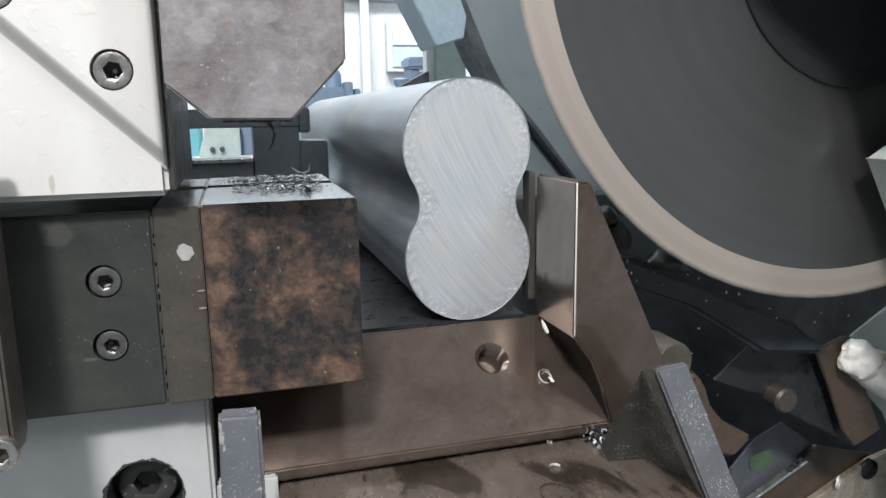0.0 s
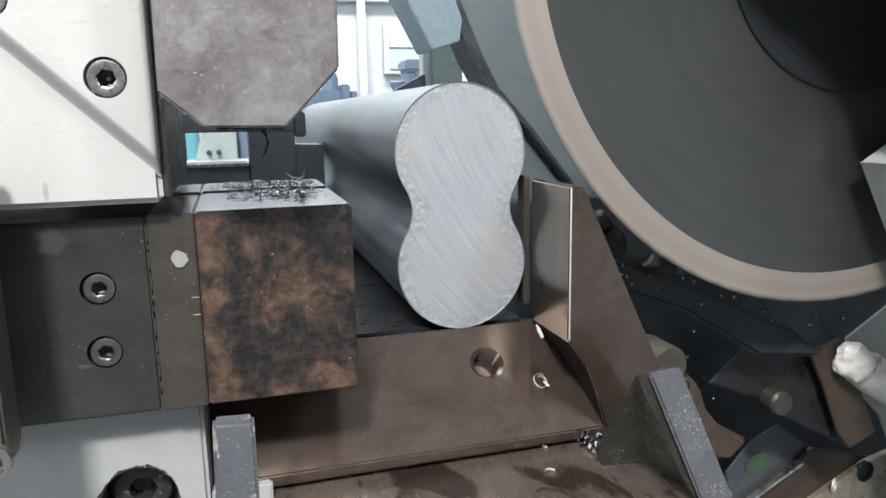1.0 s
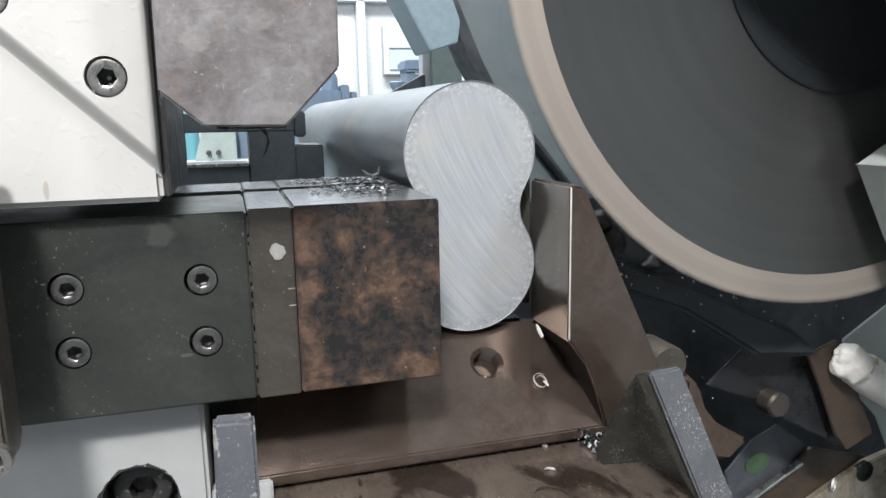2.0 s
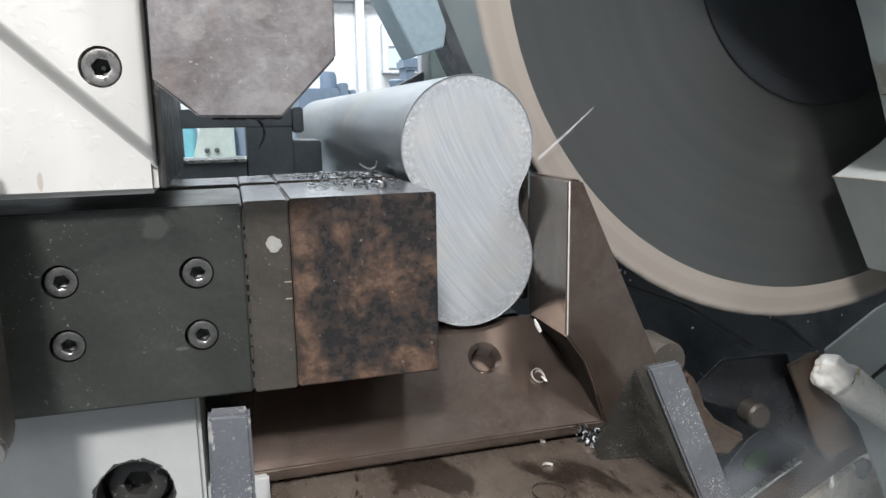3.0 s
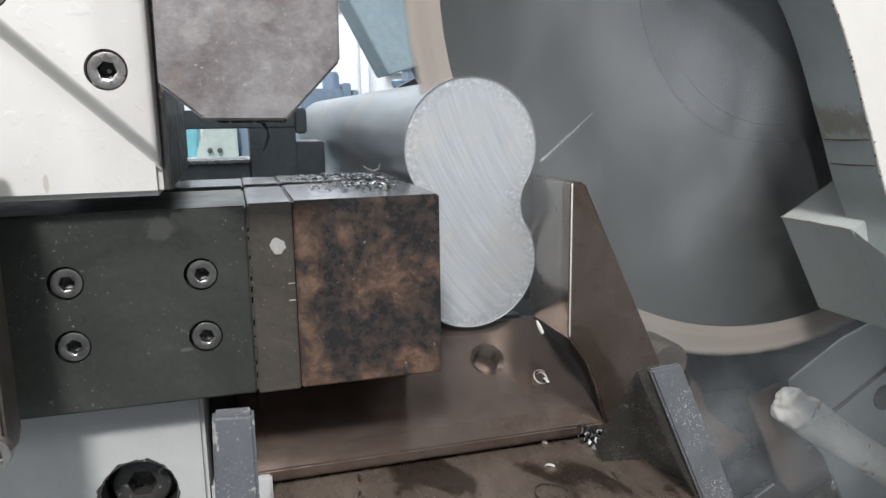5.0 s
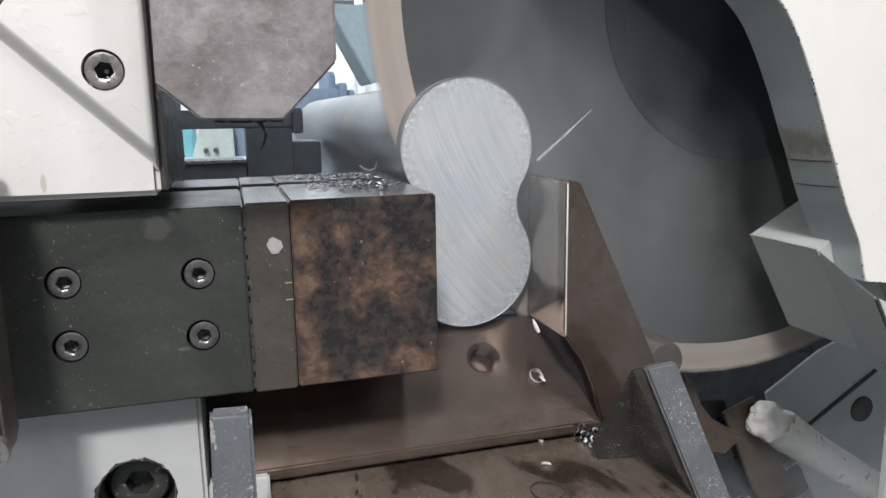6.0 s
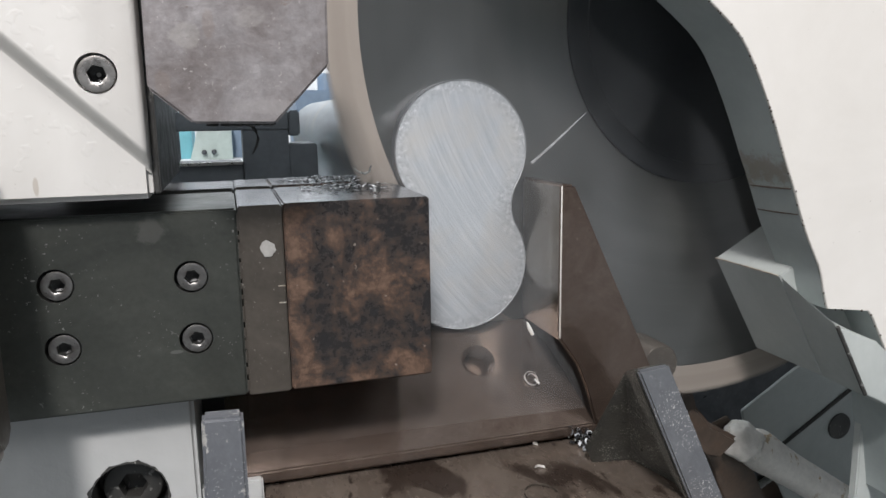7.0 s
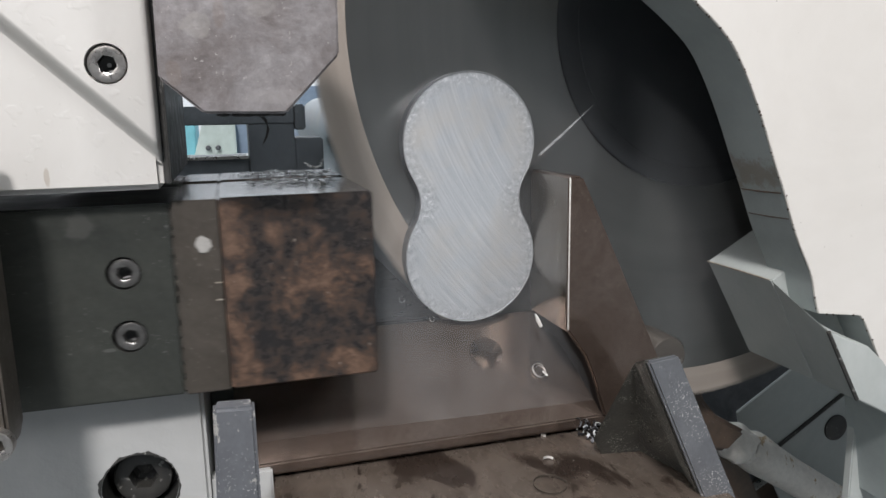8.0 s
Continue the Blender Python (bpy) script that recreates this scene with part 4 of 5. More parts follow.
def frame_casting():
    t = thing("machine_pedestal", "dark oily cast machine pedestal below the blade", "pedestal")
    part("frame_front", prism([(0.062, -0.030), (0.110, -0.034), (0.135, -0.048), (0.135, -0.30), (0.062, -0.30)], 0.004, 0.10, 0.002), dark_iron, t)
    part("frame_back", block(0.040, 0.95, 0.38, 0.42, -0.55, 0.02, 0.002), dark_iron, t)
    part("chip_tray", block(0.062, 0.95, -0.10, 0.38, -0.46, -0.44, 0.001), dark_iron, t)
    part("frame_side", block(0.95, 0.97, -0.10, 0.42, -0.55, 0.60, 0.001), dark_iron, t)
    part("frame_rib", prism([(0.090, -0.062), (0.118, -0.050), (0.150, -0.085), (0.150, -0.30), (0.090, -0.30)], -0.040, -0.012, 0.003), black_paint, t)
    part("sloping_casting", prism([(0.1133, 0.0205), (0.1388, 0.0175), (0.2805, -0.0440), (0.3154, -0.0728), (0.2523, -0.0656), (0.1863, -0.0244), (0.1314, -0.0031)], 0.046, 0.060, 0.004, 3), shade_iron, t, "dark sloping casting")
    part("curved_strut", prism([(0.1697, -0.0590), (0.1819, -0.0709), (0.1880, -0.0889), (0.1990, -0.1020), (0.2262, -0.1185), (0.2096, -0.1320), (0.1946, -0.1280), (0.1790, -0.1085), (0.1690, -0.0737)], 0.020, 0.030, 0.003, 3), strut_steel, t, "brown oily strut")
    part("rear_plate", prism([(0.1186, 0.0540), (0.1476, 0.0406), (0.1709, 0.0270), (0.1957, 0.0004), (0.1624, 0.0080), (0.1297, 0.0180)], 0.062, 0.070, 0.001), guard_paint, t, "grey-green plate behind the blade")
    for x, z, rx, rz, seed in ((0.1185, 0.0345, 0.0100, 0.0125, 1), (0.1590, 0.0165, 0.0135, 0.0085, 2), (0.1105, 0.0500, 0.0070, 0.0070, 3)):
        lump = bmesh.new()
        bmesh.ops.create_icosphere(lump, subdivisions=3, radius=1.0)
        for v in lump.verts:
            v.co *= 1 + 0.28 * noise.noise(v.co * 1.5 + Vector((seed, 0, 0))) + 0.05 * noise.noise(v.co * 5.0)
        lump.transform(Matrix.Translation((x, 0.040, z)) @ Matrix.Diagonal((rx, 0.010, rz, 1)))
        part("swarf_lump", lump, chip_black, t, "lump of dark oily swarf")
    part("round_boss", lathe([(0.0122, 0.0), (0.0122, 0.025), (0.0112, 0.0265)], Matrix.Translation((0.1143, -0.014, -0.0268)) @ FRONT, 28), spacer_steel, t, "round dull steel boss")
    part("mounting_plate", prism([(0.3028, -0.2158), (0.3291, -0.1876), (0.3577, -0.1751), (0.4052, -0.2090), (0.3901, -0.2204), (0.3282, -0.2512), (0.3113, -0.2577)], 0.14, 0.1425, 0.0012), dusk_blue, t,
         "blue-grey painted plate with a green mark")
    part("green_mark", lathe([(0.0140, 0.0), (0.0140, 0.001)], Matrix.Translation((0.3381, 0.1398, -0.2120)) @ pose(0, 0, 0, 0, -12) @ Matrix.Diagonal((1, 1, 0.72, 1)) @ FRONT, 24), green_paint, t, "round green paint mark")
    part("rail_edge", prism([(0.3100, -0.2475), (0.3784, -0.2121), (0.3806, -0.2143), (0.3130, -0.2492)], 0.126, 0.1335, 0.0004), bright_steel, t, "bright worn edge of the slide rail")
    part("rail_groove", prism([(0.3140, -0.2496), (0.3815, -0.2150), (0.3958, -0.2033), (0.4328, -0.2143), (0.4700, -0.2240), (0.3985, -0.2592), (0.3995, -0.2800), (0.3200, -0.2750)], 0.134, 0.139, 0.0008), strut_steel, t, "oily brown groove of the slide rail")
    rail = part("slide_rail", prism([(0.3800, -0.2596), (0.4551, -0.2240), (0.4956, -0.2146), (0.5300, -0.2841), (0.3804, -0.2800)], 0.125, 0.1335, 0.0012), [worn_rail, black_paint], t, "bare stained steel slide rail")
    counterbore(rail, 0.4547, 0.125, -0.2335, 0.0105, 0.005)
    part("cabinet", block(-0.36, 0.99, -0.20, 0.66, -0.90, -0.47, 0.004), grey_paint, t, "grey-green painted cabinet")
    part("cabinet_back", block(-0.36, 0.99, 0.63, 0.66, -0.4695, -0.0910, 0.004), grey_paint, t, "grey-green rear panel")
    part("stand", block(-0.34, 0.061, -0.04, 0.60, -0.4695, -0.2210, 0.004), grey_paint, t, "grey-green stand under the bed")
    return t


rear_vise()
frame_casting()


# ---- background ----
def background():
    w = thing("back_window", "white framed window in the far workshop wall", "window", "", "structure")
    part("window_frame", block(0.83, 1.14, 4.13, 4.195, 0.37, 0.67, 0.004), wall_paint, w)
    part("pane", block(0.862, 1.10, 4.12, 4.13, 0.400, 0.638, 0.001), panel_paint, w)
    part("blind", block(0.862, 1.10, 4.11, 4.118, 0.53, 0.638, 0.001), wall_paint, w)
    p = part("wall_trim", block(0.67, 0.72, 4.12, 4.19, -0.9, 2.6, 0.004), wall_paint)
    tagged(p, "white vertical trim on the far wall", "trim", "", "structure")
    q = part("wall_trim", block(-0.5, 1.6, 4.12, 4.19, 0.80, 0.86, 0.004), wall_paint)
    tagged(q, "white horizontal trim on the far wall", "trim", "", "structure")
    post = thing("green_post", "pale green painted steel post", "post")
    part("post", block(0.232, 0.292, 0.90, 0.96, -0.9, 0.34, 0.004), pale_green, post)
    part("post_edge", block(0.2175, 0.2315, 0.90, 0.93, -0.9, 0.34, 0.002), wall_paint, post, "pale edge strip")
    m = thing("blue_machine", "blue-grey machine far behind the saw", "machine")
    part("body", block(0.10, 0.235, 2.0, 2.3, -0.9, 0.205, 0.006), far_blue, m)
    part("motor", lathe([(0.028, 0.0), (0.028, 0.055), (0.022, 0.07)], Matrix.Translation((0.205, 2.06, 0.19)), 20), far_blue, m)
    part("box", block(0.236, 0.262, 2.0, 2.2, -0.9, 0.222, 0.004), far_blue, m)
    part("knob", block(0.268, 0.286, 2.0, 2.1, -0.9, 0.200, 0.004), far_blue, m)
    d = thing("drill_stand", "dark blue-grey bench drill behind the saw", "machine")
    part("column", block(0.455, 0.485, 2.0, 2.1, -0.9, 0.290, 0.004), far_blue, d)
    part("head", block(0.445, 0.540, 1.98, 2.1, 0.262, 0.300, 0.008), far_blue, d)
    b = thing("bench_bowl", "small dark bowl on the far bench", "bowl")
    part("bowl", lathe([(0.012, 0.195), (0.024, 0.215), (0.026, 0.228), (0.022, 0.232)], Matrix.Translation((0.422, 2.0, 0.0)), 20), far_blue, b)
    part("foot", lathe([(0.010, -0.9), (0.010, 0.196)], Matrix.Translation((0.422, 2.0, 0.0)), 12), far_blue, b)
    wedge = thing("hose_guide", "dark slanting hose guide above the bar", "guide")
    part("guide", prism([(0.140, 0.155), (0.2165, 0.1935), (0.2165, 0.150), (0.200, 0.120), (0.140, 0.120)], 0.88, 0.90, 0.002), dark_iron, wedge)
    part("leg", block(0.165, 0.185, 0.88, 0.90, -0.9, 0.121, 0.002), dark_iron, wedge)
    c = thing("cyan_cabinet", "cyan and pale sheet metal cabinet with bolts", "cabinet")
    part("side", block(-0.27, -0.196, 1.3, 1.5, -0.9, 0.135, 0.003), cyan_paint, c)
    part("front", prism([(-0.199, -0.9), (-0.199, 0.036), (-0.177, 0.1100), (-0.1120, 0.1100), (-0.1120, -0.9)], 1.24, 1.3, 0.003), pale_green, c)
    part("shelf", block(-0.27, -0.06, 1.15, 1.5, 0.0270, 0.0335, 0.002), wall_paint, c)
    for x in (-0.170, -0.150):
        part("bolt", lathe([(0.0055, 0.0), (0.0055, 0.012), (0.003, 0.013)], Matrix.Translation((x, 1.24, 0.0500)) @ FRONT, 10), dark_iron, c)
    part("blue_side", block(-0.1110, -0.04, 1.3, 1.5, -0.9, 0.135, 0.003), far_blue, c)


background()


# ---- chips ----
def curl(rng, length, width, turns, rise):
    """A thin curled ribbon of metal."""
    bm = bmesh.new()
    n = 8 if length < 0.006 else max(10, int(turns * 26))
    size = length / max(0.5, turns * 2 * math.pi)
    prev = None
    for i in range(n + 1):
        a = turns * 2 * math.pi * i / n
        rad = size * (1 - 0.45 * i / n) if turns > 1.05 else size
        p = Vector((rad * math.cos(a), rad * math.sin(a), rise * i / n))
        k = Vector((0, 0, width / 2))
        o = Vector((math.cos(a), math.sin(a), 0)) * width * 0.12
        row = [bm.verts.new(p - k), bm.verts.new(p + k), bm.verts.new(p + k + o), bm.verts.new(p - k + o)]
        if prev:
            for j in range(4):
                bm.faces.new((prev[j], prev[(j + 1) % 4], row[(j + 1) % 4], row[j]))
        prev = row
    return bm


def chip_heap(name, label, count, spread, seed, size, tilt=80):
    """Many small chips in one mesh; spread gives x, y, z of one of them."""
    rng = random.Random(seed)
    verts, faces = [], []
    for _ in range(count):
        c = curl(rng, rng.uniform(0.5, 1.6) * size, rng.uniform(0.15, 0.4) * size, rng.uniform(0.15, 0.9), rng.uniform(0, 0.4) * size)
        m = Matrix.Translation(spread(rng)) @ Matrix.Diagonal((1, 1, 0.24 if tilt < 50 else 1, 1)) @ pose(0, 0, 0, 90 + rng.uniform(-tilt, tilt) if tilt > 50 else rng.choice((0, 90)) + rng.uniform(-tilt, tilt), rng.uniform(-tilt, tilt), rng.uniform(0, 360))
        base = len(verts)
        c.verts.index_update()
        verts += [m @ v.co for v in c.verts]
        faces += [[base + v.index for v in f.verts] for f in c.faces]
        c.free()
    me = bpy.data.meshes.new(name)
    me.from_pydata(verts, [], faces)
    me.materials.append(chip_metal)
    return tagged(new(name, me), label, "metal chips", "", "stuff")


def on_block(rng):
    far = rng.random() < 0.6
    x = rng.triangular(-0.140, -0.080, -0.098)
    y = 0.001 + 0.042 * rng.random() if far else rng.triangular(-0.060, -0.010, -0.016)
    if not far:
        x = rng.triangular(-0.132, -0.082, -0.105)
    return (x, y, 0.0857 + 0.0006 * rng.random() ** 2)


chips = chip_heap("metal_chips", "loose steel chips lying on the clamp block", 620, on_block, 3, 0.0042, 16)
chip_heap("metal_chips", "steel chips and swarf in the corner below the bed", 60,
          lambda r: (0.0456 + 0.010 * r.random(), -0.0568 - 0.016 * r.random(), -0.0568 + 0.008 * r.random()), 5, 0.004)
chip_heap("metal_chips", "scattered bright chips on the dark frame", 20, lambda r: (r.uniform(0.09, 0.22), r.uniform(0.02, 0.09), 0.004 - 0.075 * r.random() - 0.03), 6, 0.004)


def splashes():
    """Small wet drops and bright bits thrown on the dark casting below the blade."""
    rng = random.Random(9)
    bm = bmesh.new()
    for _ in range(26):
        x = rng.uniform(0.125, 0.345)
        z = 0.014 - 0.26 * (x - 0.125) + rng.triangular(-0.022, 0.012, 0.004)
        r = rng.uniform(0.0005, 0.0016)
        bmesh.ops.create_icosphere(bm, subdivisions=1, radius=r, matrix=pose(x, 0.0445, z, 0, rng.uniform(0, 180), 0) @ Matrix.Diagonal((1, 0.6, rng.uniform(0.25, 0.8), 1)))
    ob = part("splash_drops", bm, bright_steel)
    return tagged(ob, "bright wet drops splashed on the dark casting", "drops", "", "stuff")


splashes()


def loose_curl(at, turn, length, width, turns, rise, material, label):
    c = part("metal_curl", curl(random.Random(1), length, width, turns, rise), material)
    c.matrix_world = pose(*at, *turn)
    return tagged(c, label, "metal curl")


loose_curl((0.0328, -0.0367, -0.0271), (45, 0, 20), 0.043, 0.0012, 1.35, 0.001, glint_steel, "bright steel curl lying on the sloping bed")
sliver = part("metal_curl", tube([(0.0189, -0.0625, 0.0149), (0.0202, -0.0625, 0.0117), (0.0221, -0.0625, 0.0079)], [0.0004, 0.0011, 0.0009], 6), glint_steel)
tagged(sliver, "bright sliver of steel beside the fixed jaw", "metal curl")
loose_curl((0.0182, -0.0839, -0.0570), (10, 0, 40), 0.006, 0.0013, 0.25, 0.000, glint_steel, "small bright sliver on the wet ledge")
loose_curl((0.0258, -0.0568, -0.0570), (0, 0, 10), 0.003, 0.0016, 0.2, 0.000, glint_steel, "small bright chip on the wet ledge")
loose_curl((0.0083, -0.1053, -0.0570), (5, 0, 0), 0.050, 0.0010, 1.0, 0.001, spacer_steel, "large thin ring of swarf on the wet ledge")
hook = part("metal_curl", tube([(-0.1167, -0.11, 0.1199), (-0.1147, -0.11, 0.1184), (-0.1132, -0.11, 0.1163), (-0.1125, -0.11, 0.1136), (-0.1134, -0.11, 0.1104), (-0.115, -0.11, 0.1077)], [0.0009, 0.0007, 0.0006, 0.0006, 0.0005, 0.0002], 7), chip_black)
tagged(hook, "dark curl hanging below the hold-down block", "metal curl")
loose_curl((0.4133, 0.1215, -0.2385), (90, 0, 30), 0.075, 0.0016, 1.7, 0.001, glint_steel, "bright spiral curl on the slide rail")
loose_curl((0.0365, -0.0405, -0.0300), (45, 0, 80), 0.012, 0.0011, 0.4, 0.001, glint_steel, "bright curl fragment on the sloping bed")
tall_curl = part("metal_curl", tube([(-0.0995, -0.012, 0.0941), (-0.0969, -0.012, 0.0919), (-0.0936, -0.012, 0.0909), (-0.0911, -0.012, 0.092), (-0.0901, -0.012, 0.0955)], [0.0003, 0.0006, 0.0007, 0.0006, 0.0004], 7), bright_steel)
tagged(tall_curl, "bright curl standing among the chips", "metal curl")
bright_bit = loose_curl((-0.1011, -0.0640, 0.0870), (0, 0, 30), 0.004, 0.0022, 0.1, 0.000, bright_steel, "bright flat chip on the clamp block")


# ---- smoke and coolant ----
def smoke_material(name, rx, rz, density, seed):
    """Thin smoke: see-through, denser in the middle of its billow, broken up by noise."""
    m = bpy.data.materials.new(name)
    m.use_nodes = True
    nt = m.node_tree
    nt.nodes.clear()
    out = nt.nodes.new("ShaderNodeOutputMaterial")
    tc = nt.nodes.new("ShaderNodeTexCoord")
    mp = nt.nodes.new("ShaderNodeMapping")
    mp.inputs["Scale"].default_value = (1 / rx, 0, 1 / rz)
    nt.links.new(tc.outputs["Object"], mp.inputs["Vector"])
    ln = nt.nodes.new("ShaderNodeVectorMath")
    ln.operation = "LENGTH"
    nt.links.new(mp.outputs[0], ln.inputs[0])
    fall = nt.nodes.new("ShaderNodeMapRange")
    fall.interpolation_type = "SMOOTHERSTEP"
    fall.inputs["From Min"].default_value, fall.inputs["From Max"].default_value = 0.98, 0.1
    nt.links.new(ln.outputs["Value"], fall.inputs["Value"])
    mv = nt.nodes.new("ShaderNodeMapping")
    mv.inputs["Location"].default_value = (seed * 3.1, seed * 1.7, seed)
    mv.inputs["Rotation"].default_value = (0, radians(-28), 0)
    mv.inputs["Scale"].default_value = (1.0, 1.0, 0.62)
    nt.links.new(tc.outputs["Object"], mv.inputs["Vector"])
    wisps = ramp(nt, noise_node(nt, mv.outputs[0], 9, 4, 0.5, 0.7), [(0.34, grey(0.08)), (0.50, grey(0.45)), (0.68, grey(1.0))])
    a = nt.nodes.new("ShaderNodeMath")
    a.operation = "MULTIPLY"
    nt.links.new(fall.outputs[0], a.inputs[0])
    nt.links.new(wisps, a.inputs[1])
    b = nt.nodes.new("ShaderNodeMath")
    b.operation = "MULTIPLY"
    b.inputs[1].default_value = density
    nt.links.new(a.outputs[0], b.inputs[0])
    clear = nt.nodes.new("ShaderNodeBsdfTransparent")
    white = nt.nodes.new("ShaderNodeBsdfDiffuse")
    white.inputs[0].default_value = (0.72, 0.76, 0.79, 1)
    glow = nt.nodes.new("ShaderNodeBsdfTranslucent")
    glow.inputs[0].default_value = (0.72, 0.76, 0.79, 1)
    body = nt.nodes.new("ShaderNodeMixShader")
    nt.links.new(white.outputs[0], body.inputs[1])
    nt.links.new(glow.outputs[0], body.inputs[2])
    mixed = nt.nodes.new("ShaderNodeMixShader")
    nt.links.new(b.outputs[0], mixed.inputs[0])
    nt.links.new(clear.outputs[0], mixed.inputs[1])
    nt.links.new(body.outputs[0], mixed.inputs[2])
    nt.links.new(mixed.outputs[0], out.inputs["Surface"])
    return m


def smoke_billow(rx, rz, y, density, seed, rows):
    bm = bmesh.new()
    n = 22
    grid = []
    for i in range(n + 1):
        line = []
        for j in range(n + 1):
            u, v = 2 * i / n - 1, 2 * j / n - 1
            w = 0.002 * noise.noise((u * 1.6 + seed, v * 1.6, seed * 0.7)) - 0.002 * (u * u + v * v)
            line.append(bm.verts.new((u * rx, w, v * rz)))
        grid.append(line)
    for i in range(n):
        for j in range(n):
            if math.hypot((2 * i + 1) / n - 1, (2 * j + 1) / n - 1) < 1.02:
                bm.faces.new((grid[i][j], grid[i + 1][j], grid[i + 1][j + 1], grid[i][j + 1]))
    bmesh.ops.delete(bm, geom=[v for v in bm.verts if not v.link_faces], context="VERTS")
    ob = part("smoke", bm, smoke_material("smoke", rx, rz, density, seed))
    tagged(ob, "thin grey-white cutting smoke drifting before the blade", "smoke", "", "stuff")
    return ob, [(t, pose(x, y, z)) for t, x, z in rows]


SMOKE = [
    smoke_billow(0.20, 0.21, -0.040, 0.56, 5, [(0, 0.17, -0.40), (2.8, 0.17, -0.38), (3.4, 0.17, -0.25), (3.7, 0.165, -0.08), (4.1, 0.15, 0.05), (4.5, 0.14, 0.15), (5.1, 0.12, 0.30), (5.8, 0.10, 0.44), (8, 0.08, 0.8)]),
    smoke_billow(0.20, 0.19, -0.030, 0.50, 8, [(0, 0.24, -0.38), (2.7, 0.24, -0.36), (3.3, 0.24, -0.26), (3.62, 0.24, -0.14), (3.9, 0.23, -0.02), (4.4, 0.21, 0.12), (4.9, 0.20, 0.22), (5.6, 0.17, 0.36), (6.2, 0.15, 0.55), (8, 0.1, 0.85)]),
    smoke_billow(0.15, 0.085, -0.064, 0.46, 3, [(0, 0.2, -0.26), (2.2, 0.2, -0.24), (2.9, 0.2, -0.13), (3.8, 0.2, -0.09), (4.5, 0.19, -0.06), (5.8, 0.2, -0.11), (6.5, 0.2, -0.20), (8, 0.2, -0.3)]),
    smoke_billow(0.24, 0.20, -0.050, 0.17, 4, [(0, 0.20, -0.42), (2.9, 0.20, -0.36), (3.4, 0.20, 0.0), (4.2, 0.10, 0.07), (5.8, 0.07, 0.10), (6.5, 0.05, 0.08), (7.2, 0.02, 0.05), (8, -0.01, 0.02)]),
    smoke_billow(0.19, 0.19, -0.045, 0.40, 14, [(0, 0.26, -0.42), (3.2, 0.26, -0.34), (3.6, 0.25, -0.06), (3.9, 0.24, 0.12), (4.2, 0.23, 0.22), (4.6, 0.22, 0.40), (5.2, 0.21, 0.6), (8, 0.2, 0.95)]),
    smoke_billow(0.09, 0.15, -0.058, 0.45, 11, [(0, 0.16, -0.40), (3.0, 0.16, -0.36), (3.5, 0.17, -0.16), (3.9, 0.16, -0.02), (4.5, 0.13, 0.06), (5.1, 0.11, 0.17), (5.8, 0.08, 0.34), (8, 0.05, 0.8)]),
]


def coolant(x, length, seed, start):
    """A thin streak of coolant that runs down the sloping bed."""
    rng = random.Random(seed)
    bm = tube([(0, 0, 0), (rng.uniform(-0.0015, 0.0005), 0, -length * 0.2), (rng.uniform(-0.003, 0), 0, -length * 0.4), (rng.uniform(-0.004, -0.001), 0, -length * 0.6), (rng.uniform(-0.006, -0.002), 0, -length * 0.8), (-0.006, 0, -length)], [0.0003, 0.0008, 0.0011, 0.0006, 0.0008, 0.0002], 8)
    ob = part("coolant_streak", bm, spray)
    tagged(ob, "clear streak of coolant running over the bed", "coolant")
    rows = [(0, pose(x, -0.030, -0.070)), (start, pose(x, -0.030, -0.070))]
    rows += [(start + 0.25, pose(x - 0.001, -0.0225, -0.0140, -45)), (start + 0.45, pose(x - 0.004, -0.036, -0.0270, -45)), (start + 0.6, pose(x - 0.006, -0.052, -0.0435, -45)), (start + 0.8, pose(x - 0.006, -0.062, -0.11)), (8, pose(x - 0.006, -0.062, -0.11))]
    return ob, rows


def spray_surface(name, least, most):
    """Thin broken coolant, also used for the drawn reflection: mostly see-through, with pale streaks along its length.
    """
    m, nt, b = nodes_of(name)
    out = nt.nodes["Material Output"]
    clear = nt.nodes.new("ShaderNodeBsdfTransparent")
    both = nt.nodes.new("ShaderNodeMixShader")
    nt.links.new(ramp(nt, noise_node(nt, coords(nt, (1, 1, 0.4)), 420, 4, 0.6), [(0.35, grey(least)), (0.65, grey(most))]), both.inputs[0])
    nt.links.new(clear.outputs[0], both.inputs[1])
    nt.links.new(b.outputs[0], both.inputs[2])
    nt.links.new(both.outputs[0], out.inputs["Surface"])
    b.inputs["Base Color"].default_value = (0.80, 0.82, 0.83, 1)
    b.inputs["Roughness"].default_value = 0.15
    return m


spray = spray_surface("coolant_spray", 0.08, 0.62)
reflection_mat = spray_surface("reflection_film", 0.06, 0.26)
COOLANT = [coolant(0.0045, 0.044, 1, 3.10), coolant(0.0034, 0.050, 2, 3.18), coolant(0.0022, 0.038, 3, 3.30)]

# a reflection in the blade, built as a thin see-through tube
mirror_streak = part("coolant_jet", tube([(0.0427, -0.012, 0.0932), (0.059, -0.012, 0.1062), (0.0766, -0.012, 0.1212)], [0.0009, 0.0008, 0.0003], 8), reflection_mat)
tagged(mirror_streak, "thin pale tube drawn as a reflection in the blade", "coolant")
MIRROR_ROWS = [(0, pose(-0.02, 0, -0.14)), (2.5, pose(-0.02, 0, -0.14)), (2.8, pose(0, 0, 0)), (8, pose(0, 0, 0))]

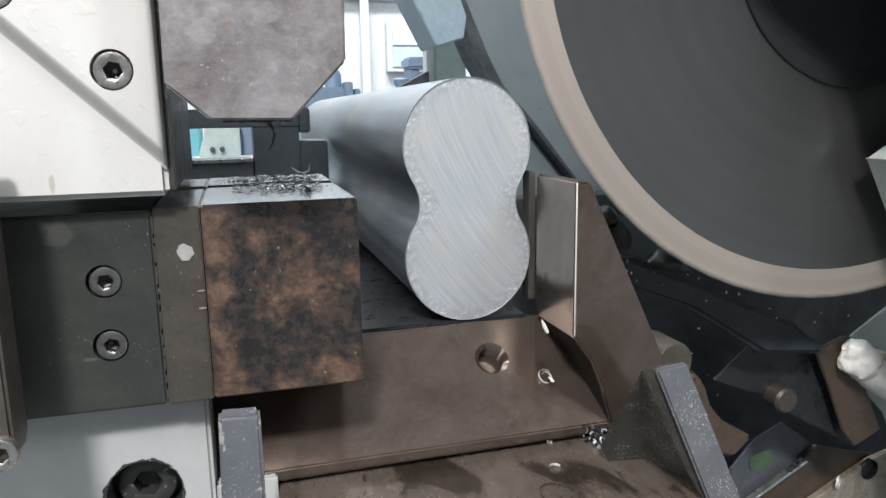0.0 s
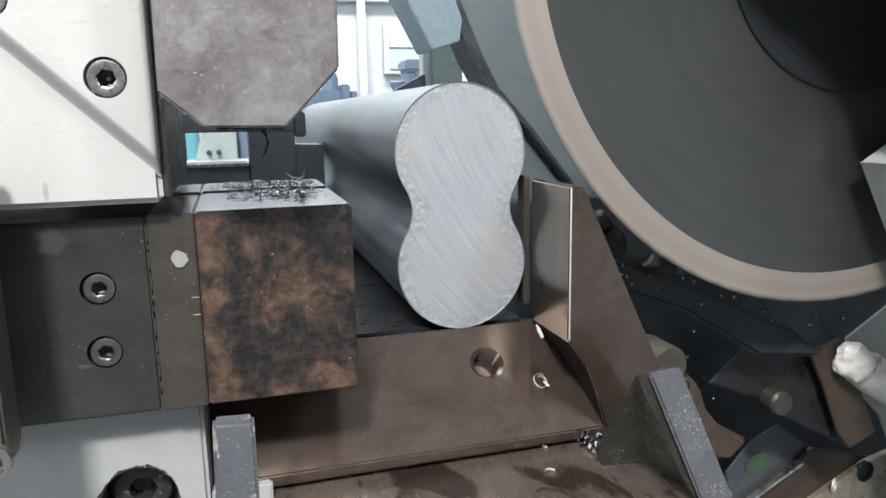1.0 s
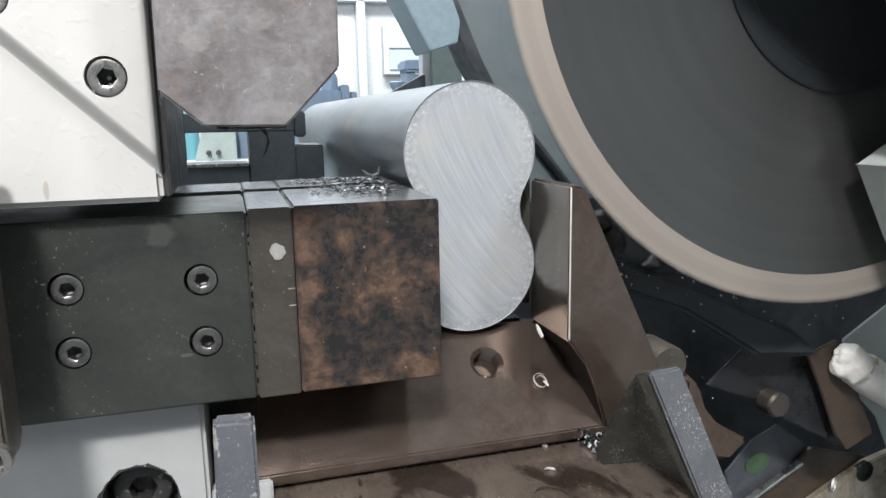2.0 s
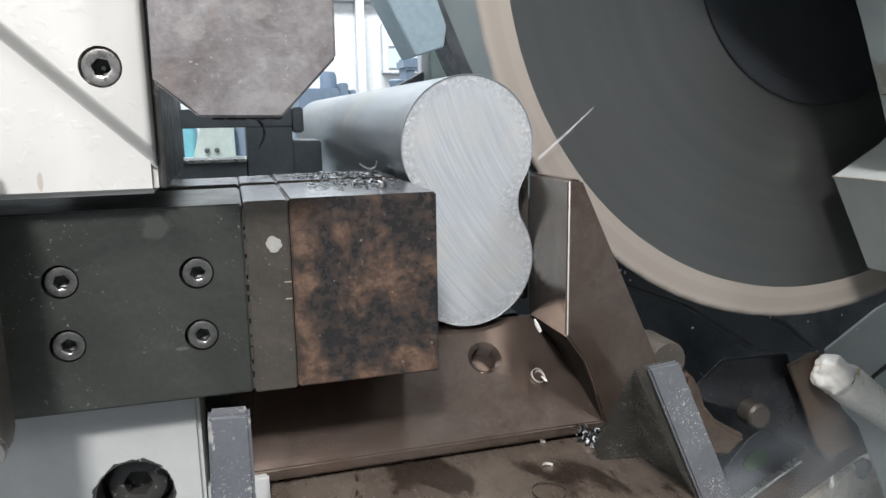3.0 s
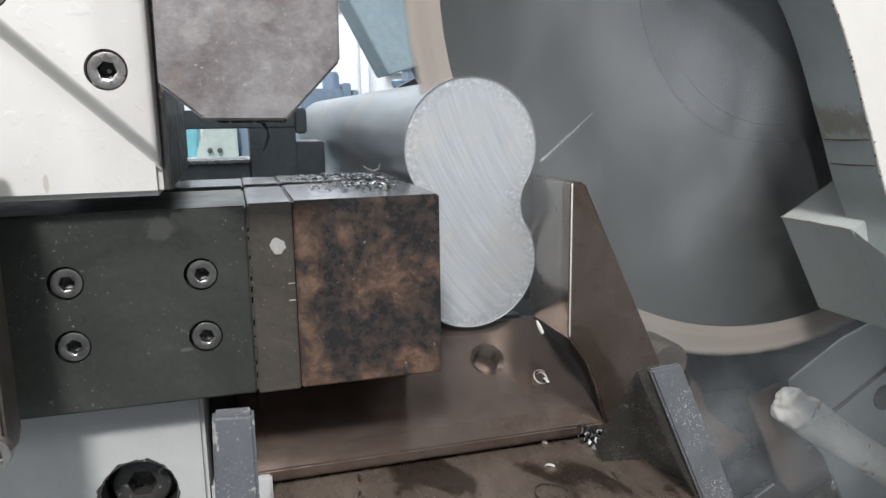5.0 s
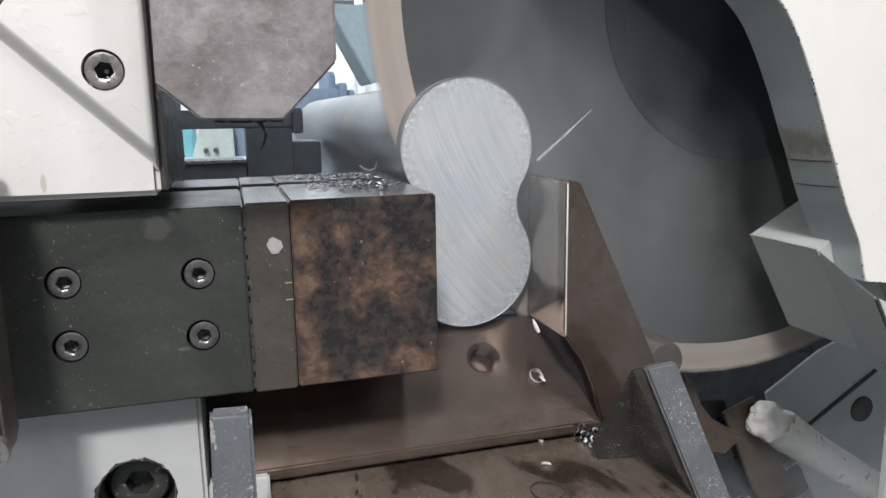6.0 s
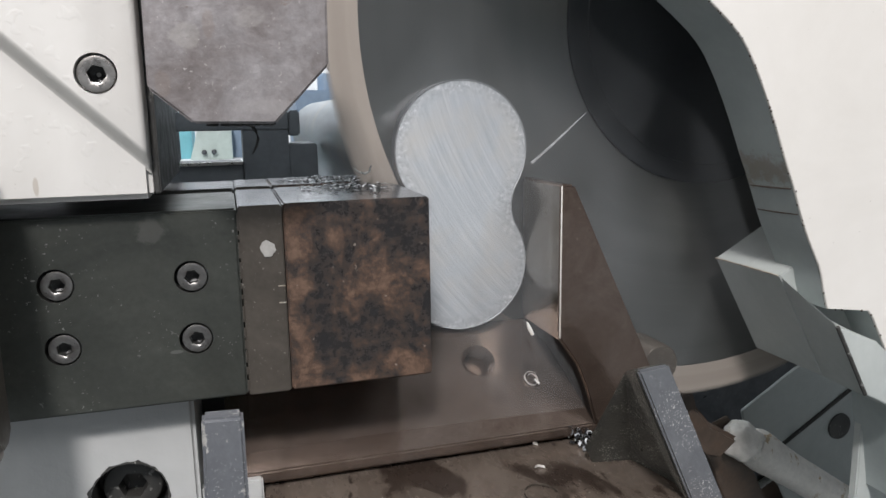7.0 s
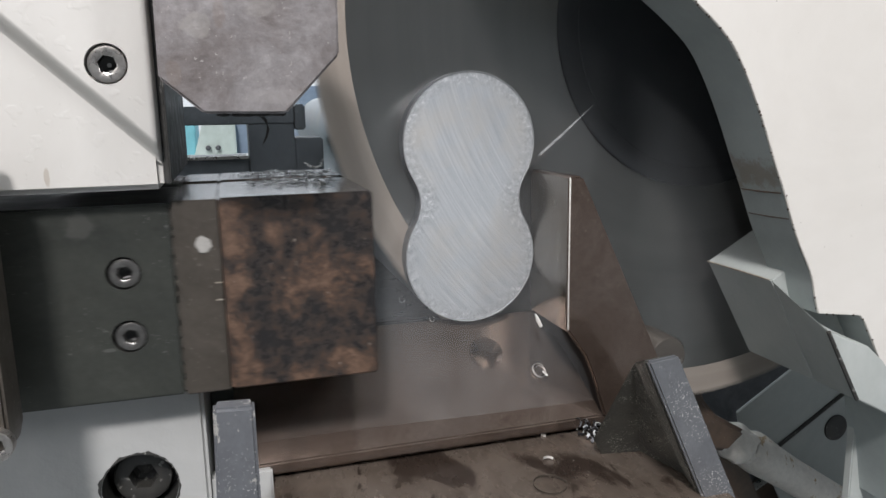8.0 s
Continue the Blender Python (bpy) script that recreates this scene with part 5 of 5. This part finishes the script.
def gap_splash(points, radii):
    """Coolant that spurts forward through the gap between bar and jaw."""
    ob = part("coolant_splash", tube(points, radii, 8), spray)
    tagged(ob, "pale coolant splashing down beside the fixed jaw", "coolant")
    return ob, [(t, pose(0, y, 0)) for t, y in ((0, 0.07), (3.0, 0.07), (3.12, 0.0), (3.85, 0.0), (3.97, 0.07), (8, 0.07))]


SPLASH = [gap_splash([(0.0297, -0.03, 0.0583), (0.0305, -0.03, 0.0424), (0.0285, -0.03, 0.0265), (0.0313, -0.03, 0.0116), (0.0362, -0.03, -0.0045)], [0.0002, 0.0007, 0.0005, 0.0009, 0.0003]), gap_splash([(0.0241, -0.03, 0.0365), (0.0265, -0.03, 0.025), (0.0286, -0.03, 0.0135), (0.0341, -0.03, 0.0014)], [0.0002, 0.0005, 0.0007, 0.0002])]

ring_chips = [loose_curl((-0.09, -0.03, 0.03), (80, 0, 20), 0.010, 0.0011, 0.95, 0.0006, bright_steel, "small bright ring chip on the bed"),
              loose_curl((-0.09, -0.03, 0.02), (70, 30, 0), 0.008, 0.0012, 0.9, 0.0006, bright_steel, "small bright ring chip on the bed")]
RING_END = [(-0.0400, -0.0100, 0.0150), (-0.0225, -0.0100, 0.0018)]


# ---- what moves ----
CLAMP = [(0, 0), (1.1, 0), (1.2, 0.0065), (1.3, 0.0135), (1.4, 0.0207), (1.5, 0.0302), (1.6, 0.0395), (1.7, 0.0395), (7.6, 0.0395), (7.7, 0.0362), (7.8, 0.0287),
         (7.9, 0.0195), (8.0, 0.0092)]
FEED = [(0, 0, 0), (0.5, 0, -0.0008), (1.0, -0.0030, -0.0067), (1.35, -0.0030, -0.0112), (1.5, -0.0003, -0.0137), (1.6, 0, -0.0145), (1.7, 0, -0.0146), (8.0, 0, -0.0146)]
HEAD = [(0, 0), (1.5, 0), (1.8, -0.0005), (2.4, -0.0092), (3, -0.0196), (3.5, -0.028), (4, -0.0387), (4.5, -0.0491), (6, -0.0774), (6.5, -0.0873), (7, -0.0978), (7.5, -0.107), (7.7, -0.1087), (8, -0.1087)]


def motions():
    walk(clamp, [(t, pose(x, 0, 0)) for t, x in CLAMP])
    for ob in (chips, tall_curl, bright_bit):
        m = ob.matrix_world.copy()
        walk(ob, [(t, Matrix.Translation((x, 0, 0)) @ m) for t, x in CLAMP])
    walk(bar, [(t, pose(x, y, 0)) for t, x, y in FEED])
    walk(mirror_streak, MIRROR_ROWS)
    for ob, rows in SMOKE + COOLANT + SPLASH:
        walk(ob, rows)
    for ob, (x, y, z), drop in zip(ring_chips, RING_END, (0.02, 0.0)):
        turn = ob.matrix_world.to_3x3().to_4x4()
        rows = [(0, ob.matrix_world.copy()), (7.6, ob.matrix_world.copy())]
        rows += [(7.75, Matrix.Translation((-0.060, -0.03, 0.030 + drop)) @ turn), (7.85, Matrix.Translation((x, y, z)) @ turn), (8.0, Matrix.Translation((x, y, z)) @ turn)]
        walk(ob, rows)
    walk(head, [(t, pose(x, 0, 0.573 * x)) for t, x in HEAD])
    walk(blade, [(0.1 * k, pose(HUB[0], -0.004, HUB[1], 0, -70 * k, 0)) for k in range(81)])


motions()
